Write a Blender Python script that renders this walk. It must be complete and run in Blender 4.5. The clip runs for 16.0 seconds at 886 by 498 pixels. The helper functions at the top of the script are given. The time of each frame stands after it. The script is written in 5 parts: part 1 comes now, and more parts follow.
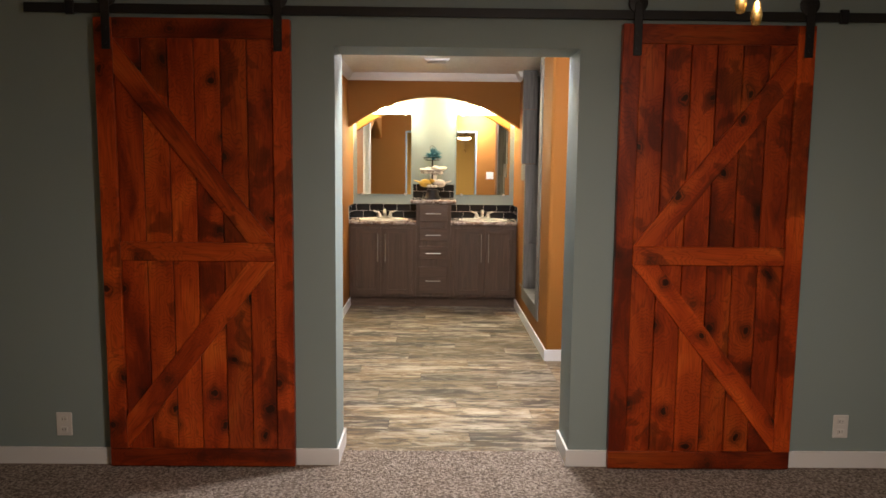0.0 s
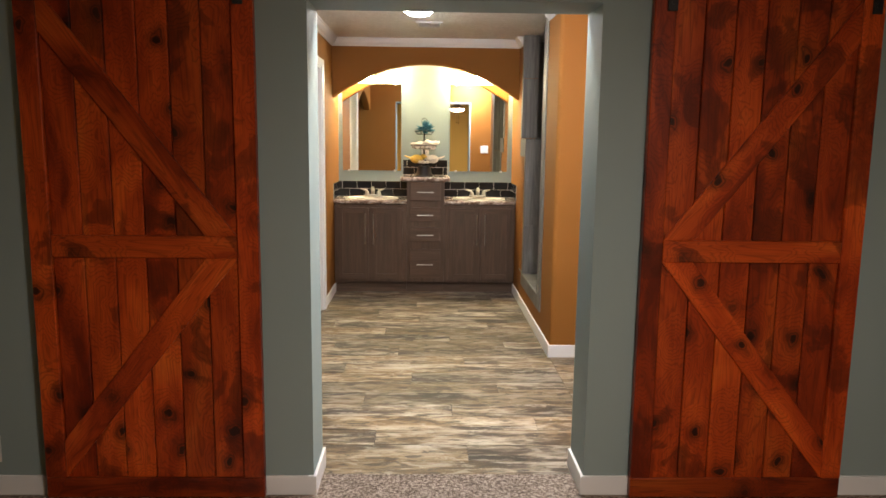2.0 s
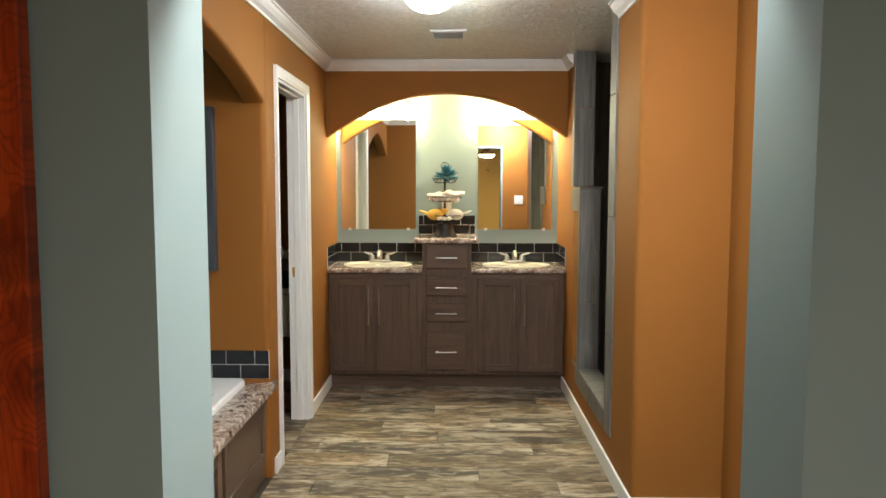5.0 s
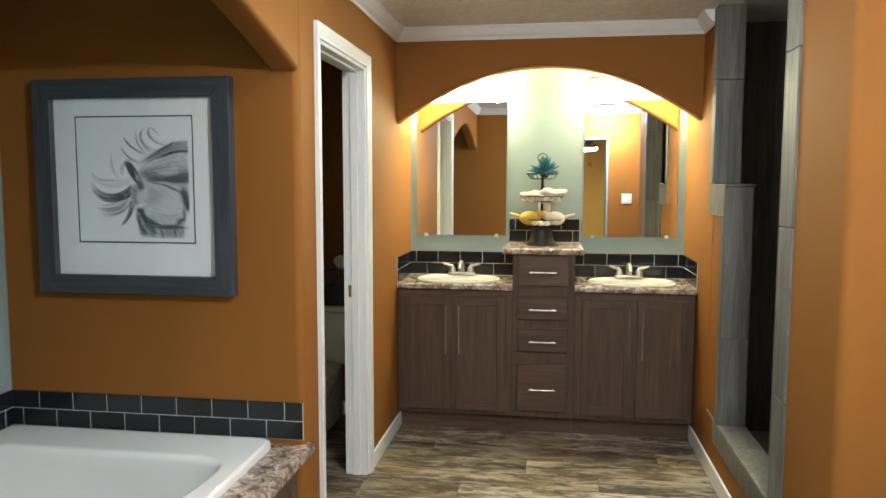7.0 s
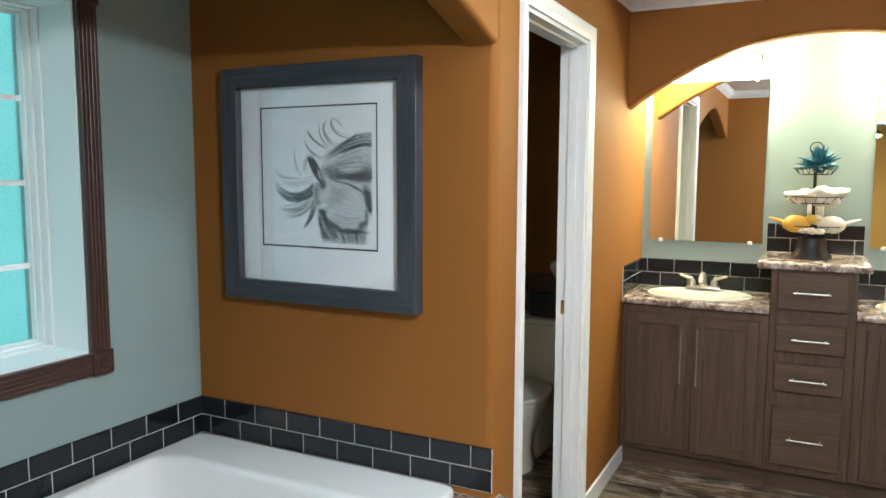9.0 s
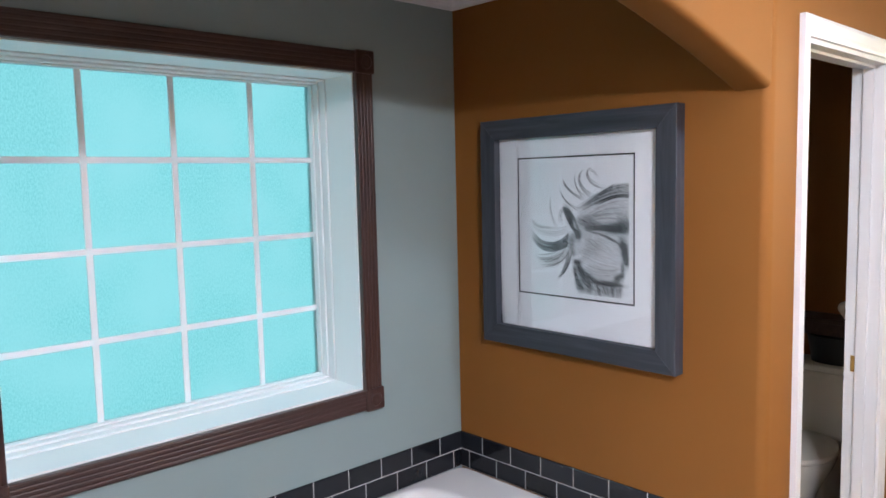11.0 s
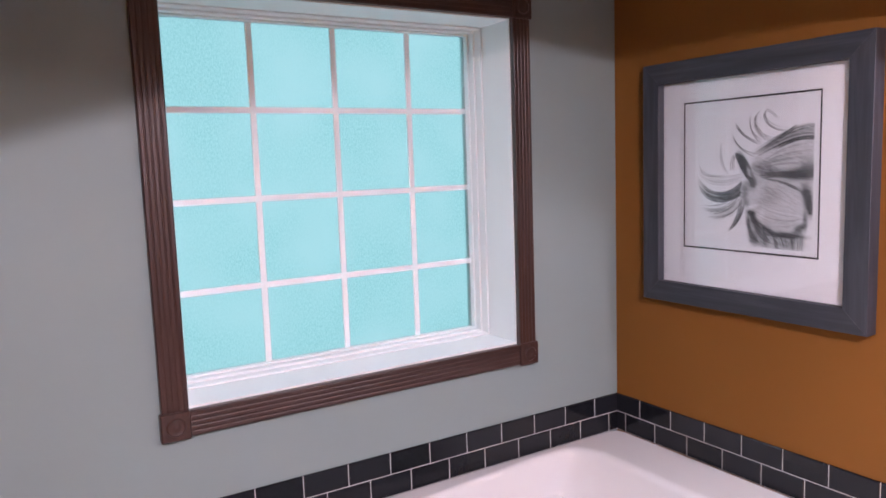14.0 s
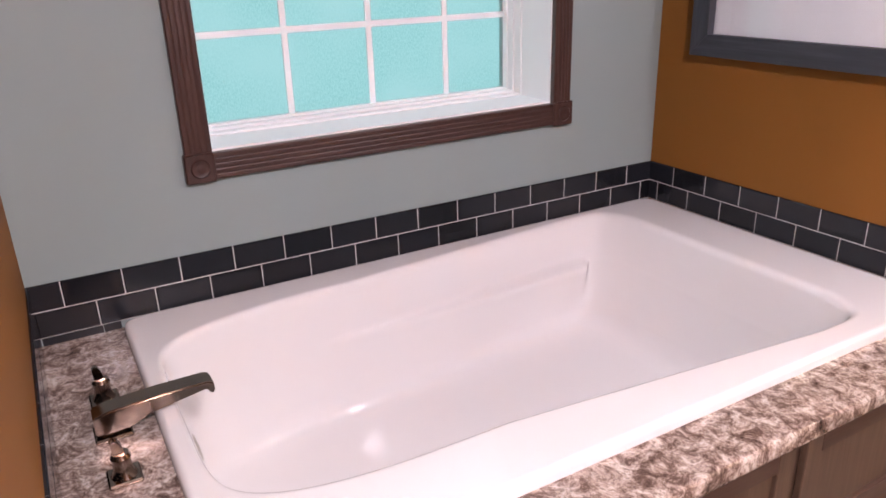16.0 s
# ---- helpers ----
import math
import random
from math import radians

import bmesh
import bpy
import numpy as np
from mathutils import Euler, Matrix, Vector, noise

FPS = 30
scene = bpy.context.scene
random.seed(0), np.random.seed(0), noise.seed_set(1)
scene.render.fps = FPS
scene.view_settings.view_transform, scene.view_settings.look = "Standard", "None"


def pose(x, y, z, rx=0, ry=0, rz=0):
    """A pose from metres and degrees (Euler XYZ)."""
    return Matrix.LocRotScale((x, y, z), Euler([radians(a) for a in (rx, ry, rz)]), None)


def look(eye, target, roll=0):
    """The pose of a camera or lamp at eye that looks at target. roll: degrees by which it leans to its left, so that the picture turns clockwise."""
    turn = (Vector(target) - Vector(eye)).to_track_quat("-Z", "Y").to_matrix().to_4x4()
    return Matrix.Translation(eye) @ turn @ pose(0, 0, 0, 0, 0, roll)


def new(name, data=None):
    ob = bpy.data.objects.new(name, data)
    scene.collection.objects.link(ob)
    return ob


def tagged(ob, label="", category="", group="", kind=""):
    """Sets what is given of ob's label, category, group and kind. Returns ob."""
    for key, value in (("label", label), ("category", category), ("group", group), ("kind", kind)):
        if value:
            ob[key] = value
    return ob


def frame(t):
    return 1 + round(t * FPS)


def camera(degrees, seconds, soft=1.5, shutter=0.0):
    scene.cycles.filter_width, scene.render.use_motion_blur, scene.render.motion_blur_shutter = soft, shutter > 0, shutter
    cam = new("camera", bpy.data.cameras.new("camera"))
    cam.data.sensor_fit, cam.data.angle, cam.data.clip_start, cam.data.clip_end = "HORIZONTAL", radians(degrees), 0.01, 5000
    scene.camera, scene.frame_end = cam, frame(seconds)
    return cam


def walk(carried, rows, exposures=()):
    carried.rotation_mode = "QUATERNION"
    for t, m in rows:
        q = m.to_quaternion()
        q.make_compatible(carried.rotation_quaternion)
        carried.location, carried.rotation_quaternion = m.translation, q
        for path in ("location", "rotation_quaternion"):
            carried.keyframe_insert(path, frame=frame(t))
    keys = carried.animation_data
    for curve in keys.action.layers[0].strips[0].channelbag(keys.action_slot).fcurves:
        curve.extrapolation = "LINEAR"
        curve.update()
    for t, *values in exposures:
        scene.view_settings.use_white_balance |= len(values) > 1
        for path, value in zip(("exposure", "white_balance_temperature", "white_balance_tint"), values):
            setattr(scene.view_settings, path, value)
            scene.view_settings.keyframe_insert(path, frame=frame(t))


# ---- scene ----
cam = camera(62.2, 16.0, 1.6)
PATH = [
    (0, (-0.074, -0.147, 1.459), (-0.05, 1.84, 1.233), 0.6),
    (0.5, (-0.058, -0.082, 1.474), (-0.038, 1.899, 1.2), 0.5),
    (1, (-0.065, 0.038, 1.487), (-0.039, 2.015, 1.185), 0.7),
    (1.5, (-0.093, 0.2, 1.499), (-0.049, 2.175, 1.187), 1.0),
    (2, (-0.084, 0.408, 1.484), (-0.035, 2.384, 1.183), 0.7),
    (2.5, (-0.057, 0.643, 1.491), (-0.028, 2.623, 1.209), 0.5),
    (3, (-0.037, 0.911, 1.475), (-0.029, 2.895, 1.223), 0.3),
    (3.5, (-0.084, 1.171, 1.488), (-0.059, 3.158, 1.259), 0.2),
    (3.7, (-0.075, 1.291, 1.48), (-0.047, 3.279, 1.265), 0.0),
    (6, (-0.009, 2.586, 1.487), (-0.144, 4.575, 1.32), 0.3),
    (6.5, (-0.031, 2.844, 1.485), (-0.233, 4.826, 1.311), 0.2),
    (7, (-0.04, 3.071, 1.485), (-0.332, 5.042, 1.305), 0.1),
    (7.5, (-0.034, 3.26, 1.494), (-0.46, 5.205, 1.305), -0.1),
    (8, (-0.058, 3.422, 1.493), (-0.646, 5.323, 1.299), 0.1),
    (8.5, (-0.086, 3.544, 1.491), (-0.838, 5.387, 1.293), 0.2),
    (9, (-0.105, 3.623, 1.51), (-0.998, 5.4, 1.304), 0.2),
    (9.5, (-0.106, 3.661, 1.541), (-1.157, 5.35, 1.335), 0.1),
    (10, (-0.104, 3.669, 1.582), (-1.309, 5.252, 1.377), -0.2),
    (10.2, (-0.103, 3.67, 1.603), (-1.364, 5.209, 1.396), -0.4),
    (12.3, (-0.108, 3.652, 1.689), (-1.77, 4.759, 1.591), -2.0),
    (12.5, (-0.109, 3.661, 1.678), (-1.787, 4.744, 1.59), -2.0),
    (13, (-0.13, 3.661, 1.651), (-1.819, 4.726, 1.551), -2.3),
    (13.5, (-0.142, 3.667, 1.605), (-1.835, 4.723, 1.46), -2.2),
    (14, (-0.159, 3.661, 1.565), (-1.851, 4.701, 1.331), -2.0),
    (14.5, (-0.183, 3.659, 1.511), (-1.874, 4.671, 1.173), -1.7),
    (15, (-0.2, 3.668, 1.471), (-1.881, 4.646, 1.005), -1.5),
    (15.5, (-0.215, 3.669, 1.429), (-1.87, 4.617, 0.827), -1.4),
    (16, (-0.211, 3.668, 1.378), (-1.837, 4.575, 0.648), -1.8),
]
EXPOSURES = [(0, 0.06, 6800, 18), (3.5, 0.04, 6750, 12), (6, -0.03, 6250, 5), (8, 0.2, 6000, 3), (10, 0.38, 5650, 9), (12.3, 0.46, 6300, 34), (14.5, 0.42, 6550, 43), (16, 0.38, 6800, 40)]
walk(cam, [(t, look(eye, target, roll)) for t, eye, target, roll in PATH], EXPOSURES)

# ---- light ----
world = bpy.data.worlds.new("world")
scene.world = world
world.use_nodes = True
world.node_tree.nodes["Background"].inputs[0].default_value = (0.35, 0.75, 0.8, 1)
world.node_tree.nodes["Background"].inputs[1].default_value = 0.3


FAN = (0.5, 1.1)
LAMPS = [(-0.14, 5.47), (0.57, 3.82)]
# strength of the lit glass of each lamp
CENTRE_LAMP, SIDE_LAMP, FAN_LAMP, VANITY_LAMP = 124.0, 580.0, 325.0, 205.0

# ---- materials ----
MATS = {}


def shader(name, colour=(0.8, 0.8, 0.8), rough=0.5, metal=0.0, spec=0.5):
    m = bpy.data.materials.new(name)
    m.use_nodes = True
    b = m.node_tree.nodes["Principled BSDF"]
    b.inputs["Base Color"].default_value = (*colour, 1)
    b.inputs["Roughness"].default_value = rough
    b.inputs["Metallic"].default_value = metal
    b.inputs["Specular IOR Level"].default_value = spec
    MATS[name] = m
    return m, m.node_tree.nodes, m.node_tree.links, b


def coords(n, l, scale=(1, 1, 1), rot=(0, 0, 0), kind="Object"):
    tc, mp = n.new("ShaderNodeTexCoord"), n.new("ShaderNodeMapping")
    mp.inputs["Scale"].default_value, mp.inputs["Rotation"].default_value = scale, rot
    l.new(tc.outputs[kind], mp.inputs["Vector"])
    return mp.outputs["Vector"]


def noise_tex(n, l, vec, scale, detail=4, rough=0.5, distort=0.0):
    t = n.new("ShaderNodeTexNoise")
    t.inputs["Scale"].default_value, t.inputs["Detail"].default_value = scale, detail
    t.inputs["Roughness"].default_value, t.inputs["Distortion"].default_value = rough, distort
    if vec:
        l.new(vec, t.inputs["Vector"])
    return t.outputs["Fac"]


def ramp(n, l, fac, stops):
    r = n.new("ShaderNodeValToRGB")
    e = r.color_ramp.elements
    while len(e) < len(stops):
        e.new(0.5)
    for k, (p, c) in zip(e, stops):
        k.position, k.color = p, (*c, 1) if len(c) == 3 else c
    l.new(fac, r.inputs["Fac"])
    return r.outputs["Color"]


def mixc(n, l, fac, a, b, mode="MIX"):
    m = n.new("ShaderNodeMix")
    m.data_type, m.blend_type = "RGBA", mode
    for sock, v in ((m.inputs["Factor"], fac), (m.inputs["A"], a), (m.inputs["B"], b)):
        if isinstance(v, (int, float)):
            sock.default_value = v
        elif isinstance(v, tuple):
            sock.default_value = (*v, 1)
        else:
            l.new(v, sock)
    return m.outputs["Result"]


def bump(n, l, b, height, strength, dist=0.01):
    u = n.new("ShaderNodeBump")
    u.inputs["Strength"].default_value, u.inputs["Distance"].default_value = strength, dist
    l.new(height, u.inputs["Height"])
    l.new(u.outputs["Normal"], b.inputs["Normal"])


def paint(name, colour, rough=0.55, bumpy=0.12, spec=0.5):
    m, n, l, b = shader(name, colour, rough, 0.0, spec)
    v = coords(n, l)
    big = noise_tex(n, l, v, 1.3, 3)
    dark = tuple(c * 0.9 for c in colour)
    l.new(mixc(n, l, big, colour, dark), b.inputs["Base Color"])
    bump(n, l, b, noise_tex(n, l, v, 260, 3), bumpy, 0.002)
    return m


SAGE = paint("sage_paint", (0.240, 0.300, 0.296), 0.6, 0.12, 0.25)
ORANGE = paint("orange_paint", (0.238, 0.0955, 0.0205), 0.65, 0.12, 0.12)
# Lighter than the orange paint, making up in colour for missing lamplight
LIT_ORANGE = paint("lit_orange_paint", (0.66, 0.40, 0.10), 0.65, 0.12, 0.12)
WHITE = paint("white_trim", (0.70, 0.70, 0.705), 0.35, 0.0)
DOORWHITE = paint("door_white", (0.60, 0.60, 0.60), 0.4, 0.02)


def ceiling_mat():
    m, n, l, b = shader("knockdown_ceiling", (0.72, 0.71, 0.69), 0.42, 0.0, 0.4)
    v = coords(n, l)
    f = noise_tex(n, l, v, 34, 4, 0.55, 0.7)
    h = ramp(n, l, f, [(0.49, (0, 0, 0)), (0.53, (0.85, 0.85, 0.85)), (0.66, (1, 1, 1))])
    # Relief light put into the colour: raised splats paler, hollows darker
    l.new(mixc(n, l, h, (0.66, 0.65, 0.63), (0.76, 0.755, 0.74)), b.inputs["Base Color"])
    bump(n, l, b, h, 0.7, 0.012)
    return m


CEIL = ceiling_mat()


def carpet_mat():
    m, n, l, b = shader("carpet", (0.3, 0.26, 0.22), 0.95, 0, 0.1)
    v = coords(n, l)
    f = noise_tex(n, l, v, 75, 4, 0.75)
    big = noise_tex(n, l, v, 7, 3)
    c = ramp(n, l, f, [(0.38, (0.075, 0.055, 0.045)), (0.5, (0.27, 0.212, 0.175)), (0.62, (0.56, 0.47, 0.40))])
    l.new(mixc(n, l, mixc(n, l, 1.0, big, (0.35, 0.35, 0.35), "MULTIPLY"), c, (0.22, 0.175, 0.145)), b.inputs["Base Color"])
    bump(n, l, b, f, 1.0, 0.02)
    return m


CARPET = carpet_mat()


def tone(n, l, amount, middle=1.0):
    """Random tone of each object round the middle."""
    info = n.new("ShaderNodeObjectInfo")
    r = n.new("ShaderNodeMapRange")
    r.inputs["To Min"].default_value, r.inputs["To Max"].default_value = middle - amount, middle + amount
    l.new(info.outputs["Random"], r.inputs["Value"])
    return r.outputs["Result"], info.outputs["Random"]


def shifted(n, l, vec, rnd, by):
    """vec moved by a random step of each object, so that no two pieces share their grain."""
    s = n.new("ShaderNodeVectorMath")
    s.operation = "MULTIPLY_ADD"
    comb = n.new("ShaderNodeCombineXYZ")
    for k in range(3):
        l.new(rnd, comb.inputs[k])
    l.new(comb.outputs[0], s.inputs[0])
    s.inputs[1].default_value = by
    l.new(vec, s.inputs[2])
    return s.outputs[0]


def vinyl_mat():
    """Weathered wood print: a base tone for each plank, long dark streaks, pale worn fibres, tan clouds, fine grain."""
    m, n, l, b = shader("vinyl_plank", (0.25, 0.2, 0.16), 0.52, 0.0, 0.35)
    t, rnd = tone(n, l, 0.32)
    v = shifted(n, l, coords(n, l), rnd, (37.0, 91.0, 13.0))

    def stretched(sx, sy):
        mp = n.new("ShaderNodeMapping")
        mp.inputs["Scale"].default_value = (sx, sy, 1)
        l.new(v, mp.inputs["Vector"])
        return mp.outputs[0]
    broad, mid, fine = stretched(1.2, 4.4), stretched(4.5, 17.0), stretched(6, 90)
    f = noise_tex(n, l, broad, 1.9, 8, 0.62, 0.5)
    w = noise_tex(n, l, mid, 1.6, 6, 0.66, 0.9)
    g = noise_tex(n, l, fine, 3, 4, 0.6)
    c = ramp(n, l, f, [(0.39, (0.018, 0.011, 0.008)), (0.45, (0.070, 0.047, 0.031)), (0.51, (0.195, 0.153, 0.108)), (0.60, (0.37, 0.325, 0.262))])
    hue = noise_tex(n, l, broad, 0.9, 4)
    c = mixc(n, l, ramp(n, l, hue, [(0.42, (0, 0, 0)), (0.58, (0.60, 0.60, 0.60))]), c, (0.195, 0.118, 0.046))
    c = mixc(n, l, ramp(n, l, w, [(0.40, (0.85, 0.85, 0.85)), (0.475, (0, 0, 0))]), c, (0.030, 0.020, 0.014))
    c = mixc(n, l, ramp(n, l, w, [(0.53, (0, 0, 0)), (0.60, (0.48, 0.48, 0.48))]), c, (0.42, 0.385, 0.33))
    c = mixc(n, l, 0.30, c, ramp(n, l, g, [(0.38, (0.40, 0.38, 0.36)), (0.58, (1, 1, 1))]), "MULTIPLY")
    k = n.new("ShaderNodeVectorMath")
    k.operation = "SCALE"
    l.new(c, k.inputs[0])
    l.new(t, k.inputs["Scale"])
    l.new(k.outputs[0], b.inputs["Base Color"])
    bump(n, l, b, mixc(n, l, 0.5, g, w), 0.18, 0.002)
    return m


VINYL = vinyl_mat()


def wood(name, dark, mid, light, along=2, rough=0.4, vary=0.15):
    """Grain runs along the axis given."""
    m, n, l, b = shader(name, mid, rough)
    t, rnd = tone(n, l, vary)
    v = shifted(n, l, coords(n, l), rnd, (7.3, 11.7, 5.1))
    sc = [14.0, 14.0, 14.0]
    sc[along] = 0.9
    mp = n.new("ShaderNodeMapping")
    mp.inputs["Scale"].default_value = sc
    l.new(v, mp.inputs["Vector"])
    f = noise_tex(n, l, mp.outputs[0], 2.2, 7, 0.6, 1.2)
    sc2 = [120.0, 120.0, 120.0]
    sc2[along] = 5
    mp2 = n.new("ShaderNodeMapping")
    mp2.inputs["Scale"].default_value = sc2
    l.new(v, mp2.inputs["Vector"])
    g = noise_tex(n, l, mp2.outputs[0], 1.5, 3)
    c = ramp(n, l, f, [(0.25, dark), (0.5, mid), (0.75, light)])
    c = mixc(n, l, ramp(n, l, g, [(0.4, (0.2, 0.2, 0.2)), (0.6, (0, 0, 0))]), c, dark)
    k = n.new("ShaderNodeVectorMath")
    k.operation = "SCALE"
    l.new(c, k.inputs[0])
    l.new(t, k.inputs["Scale"])
    l.new(k.outputs[0], b.inputs["Base Color"])
    bump(n, l, b, g, 0.12, 0.002)
    return m


def pine_mat(name, along, knots=1.0, coats=1.0):
    """Red-stained knotty pine: blotchy stain, soft growth lines, round knots with dark hearts and halos."""
    m, n, l, b = shader(name, (0.34, 0.05, 0.006), 0.40, 0.0, 0.35)
    t, rnd = tone(n, l, 0.24, coats)
    v = shifted(n, l, coords(n, l), rnd, (7.3, 11.7, 5.1))

    def stretched(across, down, depth=0.0):
        mp = n.new("ShaderNodeMapping")
        sc = [across, depth, across]
        sc[along] = down
        mp.inputs["Scale"].default_value = sc
        l.new(v, mp.inputs["Vector"])
        return mp.outputs[0]
    flat = stretched(4.6, 4.0)
    sep = n.new("ShaderNodeSeparateXYZ")
    l.new(flat, sep.inputs[0])
    two = n.new("ShaderNodeCombineXYZ")
    l.new(sep.outputs[0], two.inputs[0])
    l.new(sep.outputs[2], two.inputs[1])
    wob = n.new("ShaderNodeVectorMath")
    wob.operation = "MULTIPLY_ADD"
    nz = n.new("ShaderNodeTexNoise")
    nz.inputs["Scale"].default_value = 3.0
    l.new(two.outputs[0], nz.inputs["Vector"])
    l.new(nz.outputs["Color"], wob.inputs[0])
    wob.inputs[1].default_value = (0.30, 0.30, 0.0)
    l.new(two.outputs[0], wob.inputs[2])
    cells = n.new("ShaderNodeTexVoronoi")
    cells.voronoi_dimensions = "2D"
    cells.inputs["Scale"].default_value = 1.0
    l.new(wob.outputs[0], cells.inputs["Vector"])
    pick = n.new("ShaderNodeSeparateColor")
    l.new(cells.outputs["Color"], pick.inputs[0])
    some = ramp(n, l, pick.outputs[0], [(0.42, (0, 0, 0)), (0.44, (1, 1, 1))])
    # growth lines bend round the knots
    bend = n.new("ShaderNodeMath")
    bend.operation, bend.inputs[1].default_value = "MULTIPLY_ADD", 0.55
    l.new(ramp(n, l, cells.outputs["Distance"], [(0.0, (1, 1, 1)), (0.5, (0, 0, 0))]), bend.inputs[0])
    l.new(noise_tex(n, l, stretched(9, 0.7, 3.0), 1.0, 3, 0.5, 0.8), bend.inputs[2])
    rings = n.new("ShaderNodeMath")
    rings.operation, rings.inputs[1].default_value = "PINGPONG", 0.035
    l.new(bend.outputs[0], rings.inputs[0])
    stain = noise_tex(n, l, stretched(5.0, 1.6, 2.0), 1.0, 5, 0.58, 0.6)
    c = ramp(n, l, stain, [(0.33, (0.120, 0.0105, 0.0015)), (0.46, (0.315, 0.0350, 0.0042)), (0.58, (0.480, 0.0680, 0.0080)), (0.74, (0.600, 0.125, 0.0170))])
    dark = (0.085, 0.0085, 0.0012)
    c = mixc(n, l, ramp(n, l, rings.outputs[0], [(0.0, (0.50, 0.50, 0.50)), (0.016, (0, 0, 0))]), c, dark)
    g = noise_tex(n, l, stretched(130, 4, 130), 1.5, 3)
    c = mixc(n, l, ramp(n, l, g, [(0.40, (0.22, 0.22, 0.22)), (0.58, (0, 0, 0))]), c, dark)
    # dark heartwood clouds with a crisp side
    blot = noise_tex(n, l, wob.outputs[0], 0.62, 5, 0.55, 0.9)
    c = mixc(n, l, ramp(n, l, blot, [(0.555, (0, 0, 0)), (0.575, (0.48, 0.48, 0.48)), (0.64, (0.72, 0.72, 0.72)), (0.72, (0.30, 0.30, 0.30))]), c, (0.060, 0.0060, 0.0010))
    halo = ramp(n, l, cells.outputs["Distance"], [(0.045, (1, 1, 1)), (0.065, (0.92, 0.92, 0.92)), (0.08, (0.40, 0.40, 0.40)), (0.105, (0.80, 0.80, 0.80)), (0.125, (0.45, 0.45, 0.45)), (0.26, (0, 0, 0))])
    eye = mixc(n, l, 1.0, mixc(n, l, 1.0, some, halo, "MULTIPLY"), (knots, knots, knots), "MULTIPLY")
    c = mixc(n, l, eye, c, (0.022, 0.0035, 0.0012))
    k = n.new("ShaderNodeVectorMath")
    k.operation = "SCALE"
    l.new(c, k.inputs[0])
    l.new(t, k.inputs["Scale"])
    l.new(k.outputs[0], b.inputs["Base Color"])
    bump(n, l, b, g, 0.12, 0.002)
    return m


BARN_V = pine_mat("stained_pine", 2)
BARN_H = pine_mat("stained_pine_rail", 0, 0.8, 0.78)
CAB = (0.042, 0.0240, 0.0154), (0.080, 0.0475, 0.0315), (0.114, 0.069, 0.046)
CAB_V = wood("cabinet_wood", *CAB, 2, 0.42, 0.06)
CAB_H = wood("cabinet_wood_rail", *CAB, 0, 0.42, 0.06)
TRIM_V = wood("walnut_trim", (0.02952, 0.0123, 0.00902), (0.04756, 0.02132, 0.0164), (0.0697, 0.03362, 0.02624), 2, 0.35, 0.06)
TRIM_H = wood("walnut_trim_rail", (0.02952, 0.0123, 0.00902), (0.04756, 0.02132, 0.0164), (0.0697, 0.03362, 0.02624), 1, 0.35, 0.06)
FRAME_V = wood("slate_frame", (0.01804, 0.0205, 0.02788), (0.0369, 0.04182, 0.05412), (0.0615, 0.06806, 0.082), 2, 0.5, 0.05)
FRAME_H = wood("slate_frame_rail", (0.01804, 0.0205, 0.02788), (0.0369, 0.04182, 0.05412), (0.0615, 0.06806, 0.082), 0, 0.5, 0.05)
SHOWER = wood("shower_tile", (0.058, 0.053, 0.049), (0.118, 0.110, 0.102), (0.195, 0.185, 0.170), 2, 0.55, 0.2)


def granite_mat():
    m, n, l, b = shader("granite_laminate", (0.4, 0.33, 0.28), 0.17)
    v = coords(n, l)
    a = noise_tex(n, l, v, 24, 8, 0.78, 0.7)
    d = noise_tex(n, l, v, 110, 4, 0.7)
    c = ramp(n, l, a, [(0.34, (0.028, 0.015, 0.012)), (0.44, (0.15, 0.098, 0.078)), (0.52, (0.36, 0.28, 0.24)), (0.62, (0.58, 0.51, 0.46))])
    c = mixc(n, l, ramp(n, l, d, [(0.40, (0.6, 0.6, 0.6)), (0.50, (0, 0, 0))]), c, (0.10, 0.065, 0.05))
    l.new(c, b.inputs["Base Color"])
    bump(n, l, b, a, 0.12, 0.004)
    return m


GRANITE = granite_mat()


def tile_mat():
    m, n, l, b = shader("black_tile", (0.011, 0.012, 0.015), 0.10, 0.0, 0.35)
    v = coords(n, l)
    t, rnd = tone(n, l, 0.25)
    k = n.new("ShaderNodeVectorMath")
    k.operation = "SCALE"
    k.inputs[0].default_value = (0.011, 0.012, 0.015)
    l.new(t, k.inputs["Scale"])
    l.new(k.outputs[0], b.inputs["Base Color"])
    bump(n, l, b, noise_tex(n, l, v, 26, 2), 0.12, 0.004)
    return m


TILE = tile_mat()
GROUT, *_ = shader("grout", (0.50, 0.49, 0.48), 0.9)
SEAM, *_ = shader("plank_seam", (0.025, 0.02, 0.016), 0.9)
IRON, *_ = shader("black_iron", (0.012, 0.012, 0.013), 0.5, 0.2)
ACRYLIC, an, al, ab = shader("white_acrylic", (0.70, 0.695, 0.695), 0.06)
ab.inputs["Coat Weight"].default_value = 0.3
PORCELAIN, *_ = shader("porcelain", (0.66, 0.63, 0.56), 0.12)
NICKEL, *_ = shader("brushed_nickel", (0.50, 0.48, 0.44), 0.40, 1.0)
BRONZE, *_ = shader("bronze_nickel", (0.26, 0.20, 0.165), 0.14, 1.0)
BRASS, *_ = shader("brass", (0.75, 0.50, 0.18), 0.25, 1.0)
MIRROR, *_ = shader("mirror_silver", (0.93, 0.94, 0.93), 0.01, 1.0)
